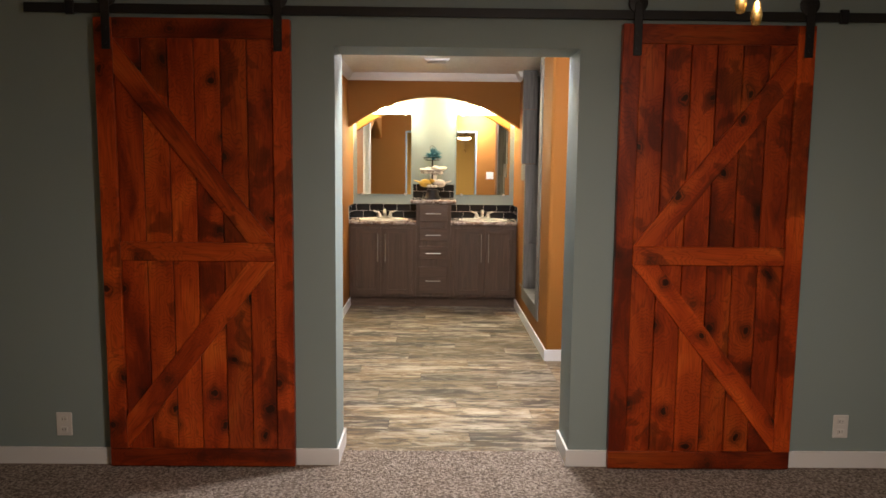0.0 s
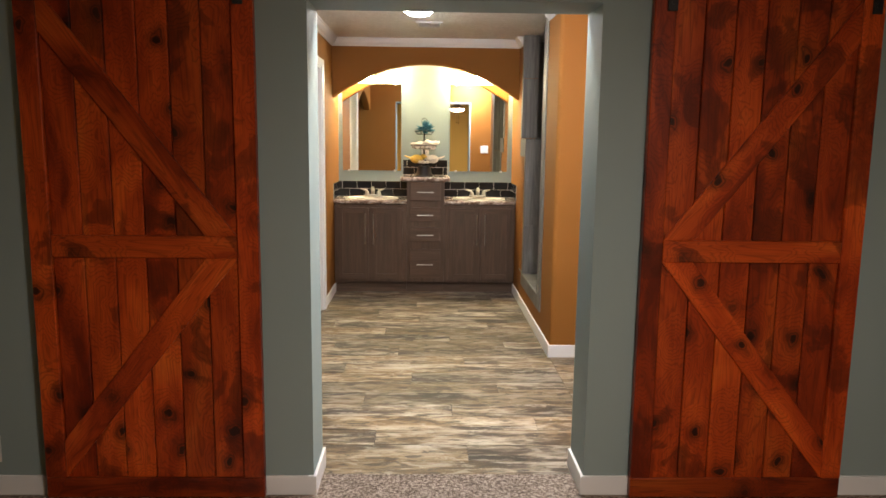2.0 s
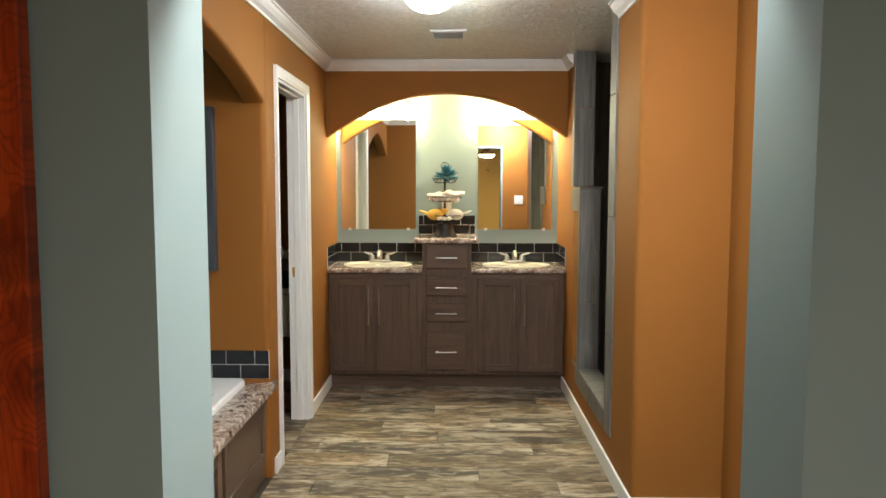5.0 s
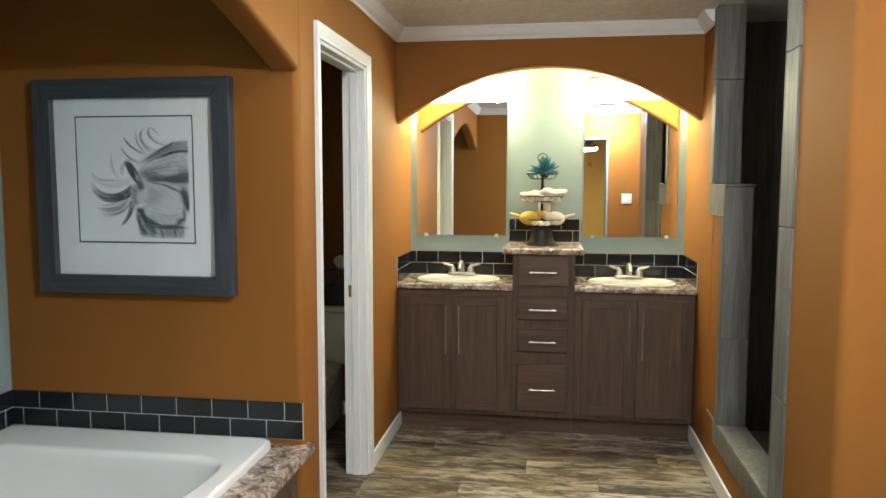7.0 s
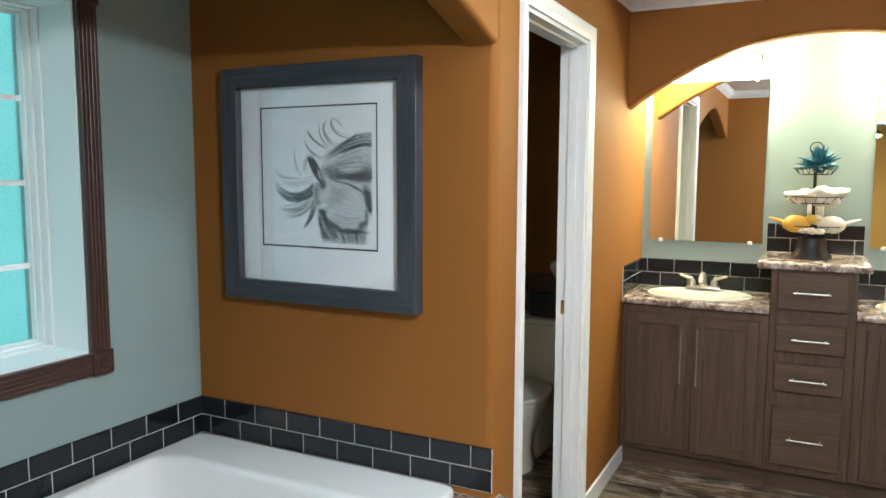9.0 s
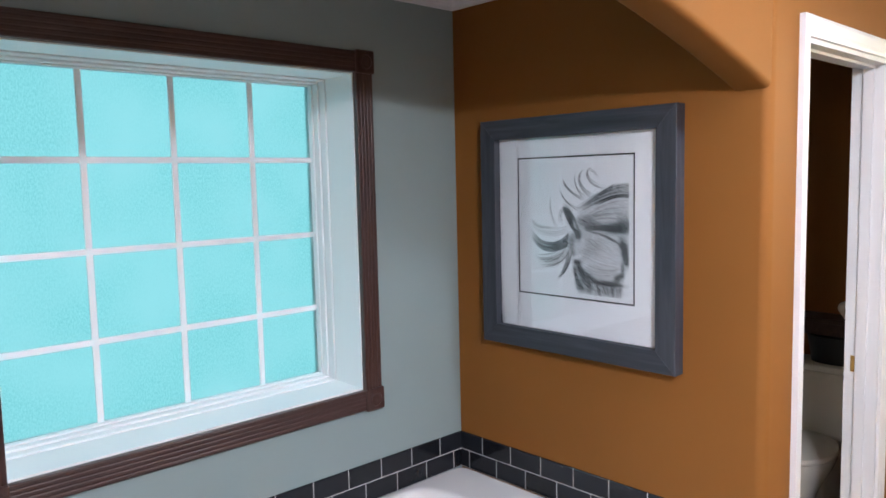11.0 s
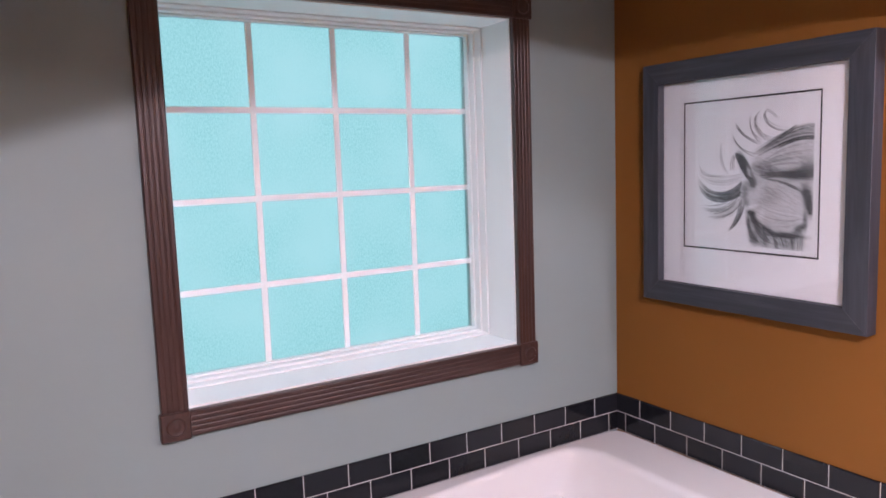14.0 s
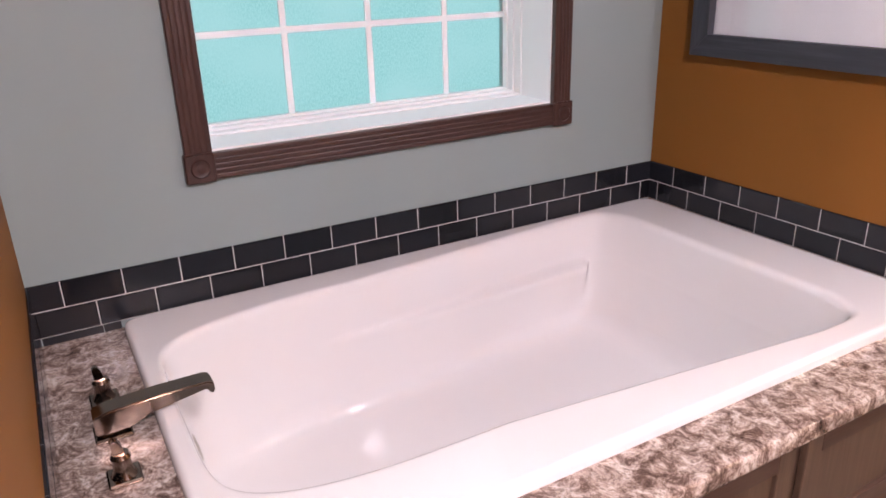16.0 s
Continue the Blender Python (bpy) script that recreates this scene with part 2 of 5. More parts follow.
PLASTIC, *_ = shader("white_plastic", (0.60, 0.59, 0.57), 0.35)
SLOT, *_ = shader("dark_slot", (0.02, 0.02, 0.02), 0.6)
VINYLFRAME, *_ = shader("window_vinyl", (0.84, 0.84, 0.84), 0.55, 0.0, 0.25)
MAT, *_ = shader("mat_board", (0.87, 0.88, 0.90), 0.5)
INK, *_ = shader("black_ink", (0.02, 0.02, 0.022), 0.6)


def glow_mat(name, colour, strength):
    m, n, l, b = shader(name, (0.9, 0.9, 0.9), 0.4)
    b.inputs["Emission Color"].default_value = (*colour, 1)
    b.inputs["Emission Strength"].default_value = strength
    return m


BOWL = glow_mat("lit_bowl", (0.96, 0.99, 1.0), CENTRE_LAMP)
SIDE_BOWL = glow_mat("lit_side_bowl", (0.96, 0.99, 0.98), SIDE_LAMP)
FAN_BOWL = glow_mat("lit_fan_bowl", (1.0, 0.90, 0.78), FAN_LAMP)
SHADE = glow_mat("lit_shade", (1.0, 0.93, 0.58), VANITY_LAMP)


def pane_mat():
    m, n, l, b = shader("rain_glass", (0.85, 1.0, 1.0), 0.35)
    b.inputs["Transmission Weight"].default_value = 1.0
    b.inputs["IOR"].default_value = 1.1
    v = coords(n, l)
    f = noise_tex(n, l, coords(n, l, (1, 1, 0.5)), 240, 3, 0.7)
    big = noise_tex(n, l, v, 3.5, 3)
    c = ramp(n, l, f, [(0.38, (0.25, 0.193, 0.178)), (0.62, (0.42, 0.285, 0.265))])
    l.new(mixc(n, l, ramp(n, l, big, [(0.4, (0, 0, 0)), (0.65, (1, 1, 1))]), c, (0.40, 0.255, 0.238)), b.inputs["Base Color"])
    bump(n, l, b, f, 0.5, 0.004)
    return m


PANE = pane_mat()


def sky_mat():
    m = bpy.data.materials.new("outside_glow")
    m.use_nodes = True
    n, l = m.node_tree.nodes, m.node_tree.links
    n.clear()
    o, e = n.new("ShaderNodeOutputMaterial"), n.new("ShaderNodeEmission")
    # hazy horizon below, brighter open sky above
    sep = n.new("ShaderNodeSeparateXYZ")
    l.new(coords(n, l), sep.inputs[0])
    up = n.new("ShaderNodeMapRange")
    up.inputs["From Min"].default_value, up.inputs["From Max"].default_value = 2.3, 4.2
    l.new(sep.outputs[2], up.inputs["Value"])
    l.new(mixc(n, l, up.outputs["Result"], (0.185, 0.735, 0.74), (0.50, 0.95, 1.0)), e.inputs[0])
    power = n.new("ShaderNodeMapRange")
    power.inputs["To Min"].default_value, power.inputs["To Max"].default_value = 3.0, 10.0
    l.new(up.outputs["Result"], power.inputs["Value"])
    l.new(power.outputs["Result"], e.inputs[1])
    l.new(e.outputs[0], o.inputs[0])
    return m


OUTSIDE = sky_mat()

# ---- building helpers ----


def box(bm, x0, y0, z0, x1, y1, z1):
    vs = [bm.verts.new((x, y, z)) for x in (x0, x1) for y in (y0, y1) for z in (z0, z1)]
    for f in ((0, 1, 3, 2), (4, 6, 7, 5), (0, 4, 5, 1), (2, 3, 7, 6), (0, 2, 6, 4), (1, 5, 7, 3)):
        bm.faces.new([vs[i] for i in f])
    return vs


def solid(*boxes, bevel=0.0, segments=1):
    bm = bmesh.new()
    for b in boxes:
        box(bm, *b)
    if bevel:
        bmesh.ops.bevel(bm, geom=bm.edges[:], offset=bevel, segments=segments, affect="EDGES", profile=0.5)
    return bm


def prism(points, a, b, axis):
    """A flat outline of (u, v) drawn out from a to b along an axis: 0: u, v are y, z; 1: x, z; 2: x, y."""
    bm = bmesh.new()

    def at(p, w):
        return {0: (w, p[0], p[1]), 1: (p[0], w, p[1]), 2: (p[0], p[1], w)}[axis]
    lo, hi = [bm.verts.new(at(p, a)) for p in points], [bm.verts.new(at(p, b)) for p in points]
    bm.faces.new(lo), bm.faces.new(hi[::-1])
    for i in range(len(points)):
        j = (i + 1) % len(points)
        bm.faces.new((lo[i], hi[i], hi[j], lo[j]))
    bmesh.ops.recalc_face_normals(bm, faces=bm.faces)
    return bm


def lathe(profile, centre=(0, 0, 0), steps=28, sx=1.0, sy=1.0):
    """Rings of (radius, height) round an upright axis."""
    bm = bmesh.new()
    rings = []
    for r, z in profile:
        if r < 1e-5:
            rings.append([bm.verts.new((centre[0], centre[1], centre[2] + z))])
        else:
            rings.append([bm.verts.new((centre[0] + r * sx * math.cos(2 * math.pi * k / steps), centre[1] + r * sy * math.sin(2 * math.pi * k / steps), centre[2] + z)) for k in range(steps)])
    for p, q in zip(rings, rings[1:]):
        for k in range(steps):
            j = (k + 1) % steps
            if len(p) == 1 and len(q) > 1:
                bm.faces.new((p[0], q[k], q[j]))
            elif len(q) == 1 and len(p) > 1:
                bm.faces.new((p[k], p[j], q[0]))
            elif len(p) > 1:
                bm.faces.new((p[k], p[j], q[j], q[k]))
    bmesh.ops.recalc_face_normals(bm, faces=bm.faces)
    return bm


def tube(points, radii, steps=10):
    """A round bar along points, with a radius at each, closed at both ends."""
    bm = bmesh.new()
    pts = [Vector(p) for p in points]
    if isinstance(radii, (int, float)):
        radii = [radii] * len(pts)
    rings = []
    for i, p in enumerate(pts):
        d = (pts[min(i + 1, len(pts) - 1)] - pts[max(i - 1, 0)]).normalized()
        side = d.cross(Vector((0, 0, 1)) if abs(d.z) < 0.9 else Vector((1, 0, 0))).normalized()
        up = side.cross(d)
        rings.append([bm.verts.new(p + radii[i] * (math.cos(a) * side + math.sin(a) * up)) for a in (2 * math.pi * k / steps for k in range(steps))])
    for p, q in zip(rings, rings[1:]):
        for k in range(steps):
            j = (k + 1) % steps
            bm.faces.new((p[k], p[j], q[j], q[k]))
    bm.faces.new(rings[0]), bm.faces.new(rings[-1])
    bmesh.ops.recalc_face_normals(bm, faces=bm.faces)
    return bm


def smooth(ob, angle=40):
    for p in ob.data.polygons:
        p.use_smooth = True
    ob.data.set_sharp_from_angle(angle=radians(angle))
    return ob


def link(name, bm, material, round_angle=0):
    me = bpy.data.meshes.new(name)
    bm.to_mesh(me)
    bm.free()
    me.materials.append(material)
    ob = new(name, me)
    return smooth(ob, round_angle) if round_angle else ob


def part(name, bm, material, parent, label="", round_angle=0):
    ob = link(name, bm, material, round_angle)
    ob.parent = parent
    return tagged(ob, label)


def thing(name, place, label, category, group="", kind="", turn=0):
    ob = new(name)
    ob.empty_display_size = 0.1
    ob.matrix_basis = pose(*place, 0, 0, turn)
    return tagged(ob, label, category, group, kind)


def structure(name, bm, material, label, category, round_angle=0):
    return tagged(link(name, bm, material, round_angle), label, category, kind="structure")


# ---- plan ----
CZ = 2.37            # bathroom ceiling
BZ = 2.46            # bedroom ceiling
Y0, Y1 = 3.305, 3.575    # faces of the thick wall between bedroom and bathroom
OX0, OX1, OZ = -0.54, 0.59, 1.998
LX, RX = -0.95, 0.776    # faces of the passage
WX = -2.158          # window wall
AY = 5.655           # far face of the tub alcove
VY = 7.79            # wall behind the vanity
HY = 7.34            # face of the arched header
NY, NX = 5.27, 1.18     # niche
# ---- structure ----
structure("floor", solid((-2.6, 3.48, -0.05, 3.4, 8.2, -0.006)), SEAM, "dark bathroom subfloor under wood-look vinyl planks", "floor")
structure("carpet_floor", solid((-3.4, -1.0, -0.05, 3.4, 3.48, 0.004)), CARPET, "speckled beige-brown cut pile bedroom carpet", "carpet")
structure("ceiling_bathroom", solid((-2.6, Y1 + 0.001, CZ, 3.4, 8.2, CZ + 0.1)), CEIL, "off-white knockdown textured bathroom ceiling", "ceiling")
structure("ceiling_bedroom", solid((-3.4, -1.0, BZ, 3.4, Y1, BZ + 0.1)), CEIL, "off-white textured bedroom ceiling", "ceiling")

# divider: sage towards the bedroom and in the opening, orange towards the bathroom
G = 0.02
structure("wall_divider", solid((-3.3, Y0, 0, OX0, Y1 - 0.012, BZ), (OX1, Y0, 0, 3.3, Y1 - 0.012, BZ), (OX0, Y0, OZ, OX1, Y1 - 0.012, BZ),
                                (OX0 - G, Y1 - 0.012, 0, OX0, Y1, OZ + G), (OX1, Y1 - 0.012, 0, OX1 + G, Y1, OZ + G), (OX0, Y1 - 0.012, OZ, OX1, Y1, OZ + G)), SAGE, "sage green painted wall with a wide cased-less opening", "wall")
structure("wall_divider_back", solid((WX, Y1 - 0.012, 0, OX0 - G, Y1, CZ), (OX1 + G, Y1 - 0.012, 0, 3.3, Y1, CZ), (OX0 - G, Y1 - 0.012, OZ + G, OX1 + G, Y1, CZ)), ORANGE, "burnt orange painted bathroom wall round the opening", "wall")
structure("wall_bedroom_west", solid((-3.4, -0.9, 0, -3.3, Y0, BZ)), SAGE, "sage green painted bedroom wall", "wall")
structure("wall_bedroom_east", solid((3.3, -0.9, 0, 3.4, Y0, BZ)), SAGE, "sage green painted bedroom wall", "wall")
structure("wall_bedroom_south", solid((-3.4, -1.0, 0, 3.4, -0.9, BZ)), LIT_ORANGE, "bedroom wall, orange paint lightened in place of lamplight", "wall")

# window wall with its hole
WY0, WY1, WZ0, WZ1 = 4.066, 5.178, 0.930, 2.030
structure("wall_window", solid((WX - 0.30, Y1 - 0.1, 0, WX, WY0, CZ), (WX - 0.30, WY1, 0, WX, 8.0, CZ), (WX - 0.30, WY0, 0, WX, WY1, WZ0), (WX - 0.30, WY0, WZ1, WX, WY1, CZ)), SAGE, "sage grey painted wall round the bathroom window", "wall")
structure("wall_alcove", solid((WX, AY, 0, LX - 0.11, 5.72, CZ)), ORANGE, "burnt orange wall at the end of the tub", "wall")


def arch(u, apex, drop, power):
    return apex - drop * abs(u) ** power


def arched_header(name, c, half, apex, drop, power, top, a, b, axis, label):
    pts = [(c + half, top), (c - half, top)]
    pts += [(c - half * math.cos(math.pi * k / 40), arch(math.cos(math.pi * k / 40), apex, drop, power)) for k in range(41)]
    bm = prism(pts, a, b, axis)
    lower = [e for e in bm.edges if all(v.co.z < top - 0.01 for v in e.verts) and abs(e.verts[0].co[axis] - e.verts[1].co[axis]) < 1e-5 and len(e.link_faces) == 2]
    bmesh.ops.bevel(bm, geom=lower, offset=0.018, segments=3, affect="EDGES", profile=0.5)
    return structure(name, bm, ORANGE, label, "wall", 35)


arched_header("header_alcove", (Y1 + AY) / 2, (AY - Y1) / 2 - 0.001, 2.112, 0.227, 1.5, CZ, LX - 0.108, LX, 0, "burnt orange arched header over the tub alcove")
arched_header("header_vanity", (LX + RX) / 2, (RX - LX) / 2 - 0.001, 2.143, 0.312, 2.0, CZ, HY, HY + 0.11, 1, "burnt orange arched header over the vanity")

# passage walls; their free corners are rounded


def rounded_end(name, x0, y0, x1, y1, cx, top, material, label, r=0.03):
    """An upright block whose corner at (cx, y0) is a bullnose; cx is x0 or x1."""
    s = 1 if cx == x0 else -1
    arc = [(cx + s * r * (1 - math.cos(a)), y0 + r * (1 - math.sin(a))) for a in (math.pi / 2 * k / 8 for k in range(9))]
    pts = [(x0, y1)] + (arc + [(x1, y0)] if s > 0 else [(x0, y0)] + arc[::-1]) + [(x1, y1)]
    return structure(name, prism(pts, 0, top, 2), material, label, "wall", 35)


DY0, DY1, DZ = 5.888, 6.618, 2.045
structure("wall_west", solid((LX - 0.11, DY1, 0, LX, VY, CZ), (LX - 0.11, DY0, DZ, LX, DY1, CZ), bevel=0.0), ORANGE, "burnt orange wall with the toilet room doorway", "wall")
structure("wall_vanity", solid((LX - 0.11, VY, 0, 2.0, VY + 0.12, CZ)), SAGE, "pale sage wall behind the vanity mirrors", "wall")
rounded_end("wall_west_end", LX - 0.11, AY, LX, DY0, LX, CZ, ORANGE, "burnt orange wall end with a rounded corner beside the tub")
SY0, SY1, SZ0 = 5.845, 6.985, 0.305
structure("wall_east", solid((RX, SY1, 0, RX + 0.12, VY, CZ), (RX, SY0, 0, RX + 0.12, SY1, SZ0 - 0.012), bevel=0.0), ORANGE, "burnt orange wall with the shower opening", "wall")
rounded_end("wall_east_end", RX, NY, RX + 0.12, SY0, RX, CZ, ORANGE, "burnt orange wall end with a rounded corner before the shower")
structure("wall_niche", solid((RX + 0.12, NY, 0, NX, NY + 0.12, CZ)), ORANGE, "burnt orange wall beside the shower", "wall")
structure("wall_closet", solid((NX, 4.82, 0, NX + 0.1, NY + 0.12, CZ), (NX, Y1, 0, NX + 0.1, 4.08, CZ), (NX, 4.08, DZ, NX + 0.1, 4.82, CZ)), ORANGE, "burnt orange wall with a closet door", "wall")
structure("wall_shower_east", solid((1.75, NY + 0.12, 0, 1.87, VY, CZ)), SHOWER, "grey wood-look tiled shower wall", "wall")
structure("wall_shower_north", solid((RX + 0.12, 7.42, 0, 1.75, 7.52, CZ)), SHOWER, "grey wood-look tiled shower wall", "wall")
structure("wall_shower_south", solid((NX + 0.1, NY + 0.02, 0, 1.75, NY + 0.12, CZ)), SHOWER, "grey wood-look tiled shower wall", "wall")
structure("wall_toilet_north", solid((WX, 7.55, 0, LX - 0.11, 7.65, CZ)), ORANGE, "burnt orange wall behind the toilet", "wall")

# baseboards


def baseboard(name, x0, y0, x1, y1, h=0.086):
    bm = bmesh.new()
    box(bm, x0, y0, 0, x1, y1, h)
    top = [e for e in bm.edges if all(v.co.z > h - 1e-4 for v in e.verts)]
    bmesh.ops.bevel(bm, geom=top, offset=0.004, segments=2, affect="EDGES", profile=0.5)
    return structure(name, bm, WHITE, "white painted baseboard", "baseboard")


T = 0.013
for k, b in enumerate([(-3.3, Y0 - T, OX0 + T, Y0), (OX1 - T, Y0 - T, 3.3, Y0), (OX0, Y0, OX0 + T, Y1 + 0.0), (OX1 - T, Y0, OX1, Y1),
                       (RX - T, NY, RX, 7.40), (RX - T, NY - T, NX, NY), (NX - T, 4.88, NX, NY - T),
                       (LX, AY + 0.06, LX + T, DY0 - 0.058), (LX, DY1 + 0.058, LX + T, 7.40), (OX1, Y1, NX, Y1 + T), (LX, Y1, OX0 + T, Y1 + T),
                       (WX, 7.55 - T, LX - 0.11, 7.55)]):
    baseboard("baseboard", *b)


# crown moulding
def crown(x0, y0, x1, y1, nx, ny):
    """A run of crown along a wall; (nx, ny): out of the wall."""
    prof = [(0, -0.072), (0.008, -0.072), (0.012, -0.060), (0.030, -0.046), (0.044, -0.026), (0.050, -0.012), (0.058, -0.010), (0.058, 0), (0, 0)]
    bm = bmesh.new()
    d = Vector((x1 - x0, y1 - y0, 0)).normalized()
    ends = []
    for p, s in ((Vector((x0, y0, 0)), CROWN_IN[0]), (Vector((x1, y1, 0)), CROWN_IN[1])):
        ends.append([bm.verts.new((p.x + nx * u + d.x * s * u, p.y + ny * u + d.y * s * u, CZ - 0.001 + v)) for u, v in prof])
    n = len(prof)
    for i in range(n):
        j = (i + 1) % n
        bm.faces.new((ends[0][i], ends[1][i], ends[1][j], ends[0][j]))
    bm.faces.new(ends[0]), bm.faces.new(ends[1][::-1])
    bmesh.ops.recalc_face_normals(bm, faces=bm.faces)
    structure("crown_moulding", bm, WHITE, "white painted crown moulding", "trim")


for *run, CROWN_IN in [(LX, Y1, LX, HY, 1, 0, (1, -1)), (LX, HY, RX, HY, 0, -1, (1, -1)), (RX, HY, RX, SY1 + 0.09, -1, 0, (1, 0)),
                       (RX, SY0 - 0.14, RX, NY, -1, 0, (0, 1)), (RX, NY, NX, NY, 0, -1, (-1, -1)), (NX, NY, NX, Y1, -1, 0, (1, -1)),
                       (LX, Y1, NX, Y1, 0, 1, (1, -1)),
                       (WX, Y1, WX, AY, 1, 0, (1, -1)), (WX, AY, LX - 0.108, AY, 0, -1, (1, 0)), (WX, Y1, LX - 0.108, Y1, 0, 1, (1, 0))]:
    crown(*run)

# ---- barn doors ----


def barn_door(x0, x1, flip):
    w, z0, z1, y0, y1 = x1 - x0, 0.012, 2.105, 3.25, 3.292
    th = thing("barn_door", (x0, 3.25, z0), "red-brown stained knotty pine sliding barn door with Z bracing", "door", "sliding barn doors")
    h = z1 - z0
    st, top, bot = 0.082, 0.088, 0.085
    mid0, mid1 = 1.005, 1.092
    n = 6
    pw = (w - 2 * st) / n
    for k in range(n):
        jig = 0.002
        part("plank", solid((st + k * pw + jig, 0.014, 0.02, st + (k + 1) * pw - jig, 0.034, h - 0.02), bevel=0.003), BARN_V, th)
    # Black sheet behind the planks: the gaps' shade put in as colour
    part("backing", solid((0.01, 0.034, 0.01, w - 0.01, 0.040, h - 0.01)), IRON, th)
    for a in (0, w - st):
        part("stile", solid((a, 0, bot + 0.001, a + st, 0.036, h), bevel=0.003), BARN_V, th)
    for a, b, e in ((0, bot, 0), (mid0 - z0, mid1 - z0, st + 0.001), (h - top, h, st + 0.001)):
        part("rail", solid((e, 0.001, a, w - e, 0.034, b), bevel=0.003), BARN_H, th)
    bw = 0.098
    # braces: both run from the inner side of the middle rail to the outer corners
    for za, zb in ((mid1 - z0, h - top), (mid0 - z0, bot)):
        xa, xb = (w - st, st) if flip else (st, w - st)
        d = Vector((xb - xa, 0, zb - za)).normalized()
        sgn, inx = (1 if zb > za else -1), (1 if xb > xa else -1)
        pts = [(xa, za), (xa + inx * bw / abs(d.z), za), (xb, zb - sgn * bw / abs(d.x)), (xb, zb)]
        lean = math.atan2(d.x * sgn, d.z * sgn)
        turn = Matrix.Rotation(lean, 4, "Y")
        bm = prism(pts, 0.002, 0.034, 1)
        bmesh.ops.transform(bm, verts=bm.verts, matrix=turn.inverted())
        bmesh.ops.bevel(bm, geom=bm.edges[:], offset=0.003, segments=1, affect="EDGES")
        ob = part("brace", bm, BARN_V, th)
        ob.matrix_basis = turn
    return th


barn_door(-1.613, -0.732, True)
barn_door(0.772, 1.652, False)


def hanger(x):
    th = thing("door_hanger", (x, 3.245, 1.962), "black iron strap hanger with wheel on the barn door rail", "hardware", "barn door hangers")
    part("strap", solid((-0.019, -0.006, 0, 0.019, 0.002, 0.235), bevel=0.002), IRON, th)
    wheel = lathe([(0, -0.008), (0.038, -0.008), (0.044, -0.004), (0.044, 0.004), (0.038, 0.008), (0, 0.008)], steps=24)
    bmesh.ops.rotate(wheel, verts=wheel.verts, cent=(0, 0, 0), matrix=Matrix.Rotation(radians(90), 3, "X"))
    bmesh.ops.translate(wheel, verts=wheel.verts, vec=(0, 0.014, 0.235))
    part("wheel", wheel, IRON, th, "", 40)
    for z in (0.03, 0.095, 0.235):
        b = lathe([(0.0, -0.004), (0.006, -0.004), (0.008, 0), (0.008, 0.004), (0, 0.004)], steps=8)
        bmesh.ops.rotate(b, verts=b.verts, cent=(0, 0, 0), matrix=Matrix.Rotation(radians(90), 3, "X"))
        bmesh.ops.translate(b, verts=b.verts, vec=(0, -0.008, z))
        part("bolt", b, IRON, th)


for x in (-1.553, -0.786, 0.837, 1.616):
    hanger(x)
rail = thing("barn_door_rail", (0.03, 3.27, 2.125), "long black iron sliding door rail on the wall", "rail")
part("bar", solid((-1.955, -0.006, 0, 1.955, 0.003, 0.042), bevel=0.002), IRON, rail)
for x in (-1.55, -0.78, 0.0, 0.80, 1.60):
    part("spacer", tube([(x, 0.003, 0.021), (x, 0.036, 0.021)], 0.011), IRON, rail)
for x in (-1.75, 1.75):
    part("stop", solid((x - 0.02, -0.012, -0.008, x + 0.02, 0.006, 0.055), bevel=0.004), IRON, rail)


def outlet(place, turn, label, category="outlet", kind="duplex", w=0.076, h=0.116):
    th = thing("wall_outlet" if kind == "duplex" else "light_switch", place, label, category, "", "", turn)
    part("plate", solid((-w / 2, -0.006, -h / 2, w / 2, 0, h / 2), bevel=0.003), PLASTIC, th)
    if kind == "duplex":
        for z in (-0.026, 0.026):
            part("socket", solid((-0.017, -0.009, z - 0.015, 0.017, -0.005, z + 0.015), bevel=0.003), PLASTIC, th)
            for x in (-0.007, 0.007):
                part("slot", solid((x - 0.0013, -0.0098, z - 0.004, x + 0.0013, -0.0085, z + 0.006)), SLOT, th)
    else:
        for x in (-0.023, 0.023):
            part("toggle", solid((x - 0.006, -0.014, -0.012, x + 0.006, -0.005, 0.012), bevel=0.002), PLASTIC, th)


outlet((-1.852, Y0, 0.20), 0, "white duplex outlet low on the sage wall")
outlet((1.920, Y0, 0.211), 0, "white duplex outlet low on the sage wall")
outlet((0.83, Y1, 1.30), 180, "white double toggle light switch on the orange wall", "switch", "switch", 0.116, 0.116)
outlet((-0.09, VY, 1.31), 0, "white duplex outlet above the raised vanity top")

# ---- vanity ----
FY = 7.345     # cabinet faces


def bar_pull(parent, x, z, length, upright):
    e = length / 2 - 0.012
    if upright:
        bm = tube([(x, -0.030, z - length / 2), (x, -0.030, z + length / 2)], 0.0042, 8)
        posts = [(x, z - e), (x, z + e)]
    else:
        bm = tube([(x - length / 2, -0.030, z), (x + length / 2, -0.030, z)], 0.0042, 8)
        posts = [(x - e, z), (x + e, z)]
    h = part("handle", bm, NICKEL, parent, "brushed nickel bar pull", 40)
    for px, pz in posts:
        part("post", tube([(px, -0.030, pz), (px, 0.001, pz)], 0.004, 8), NICKEL, h)


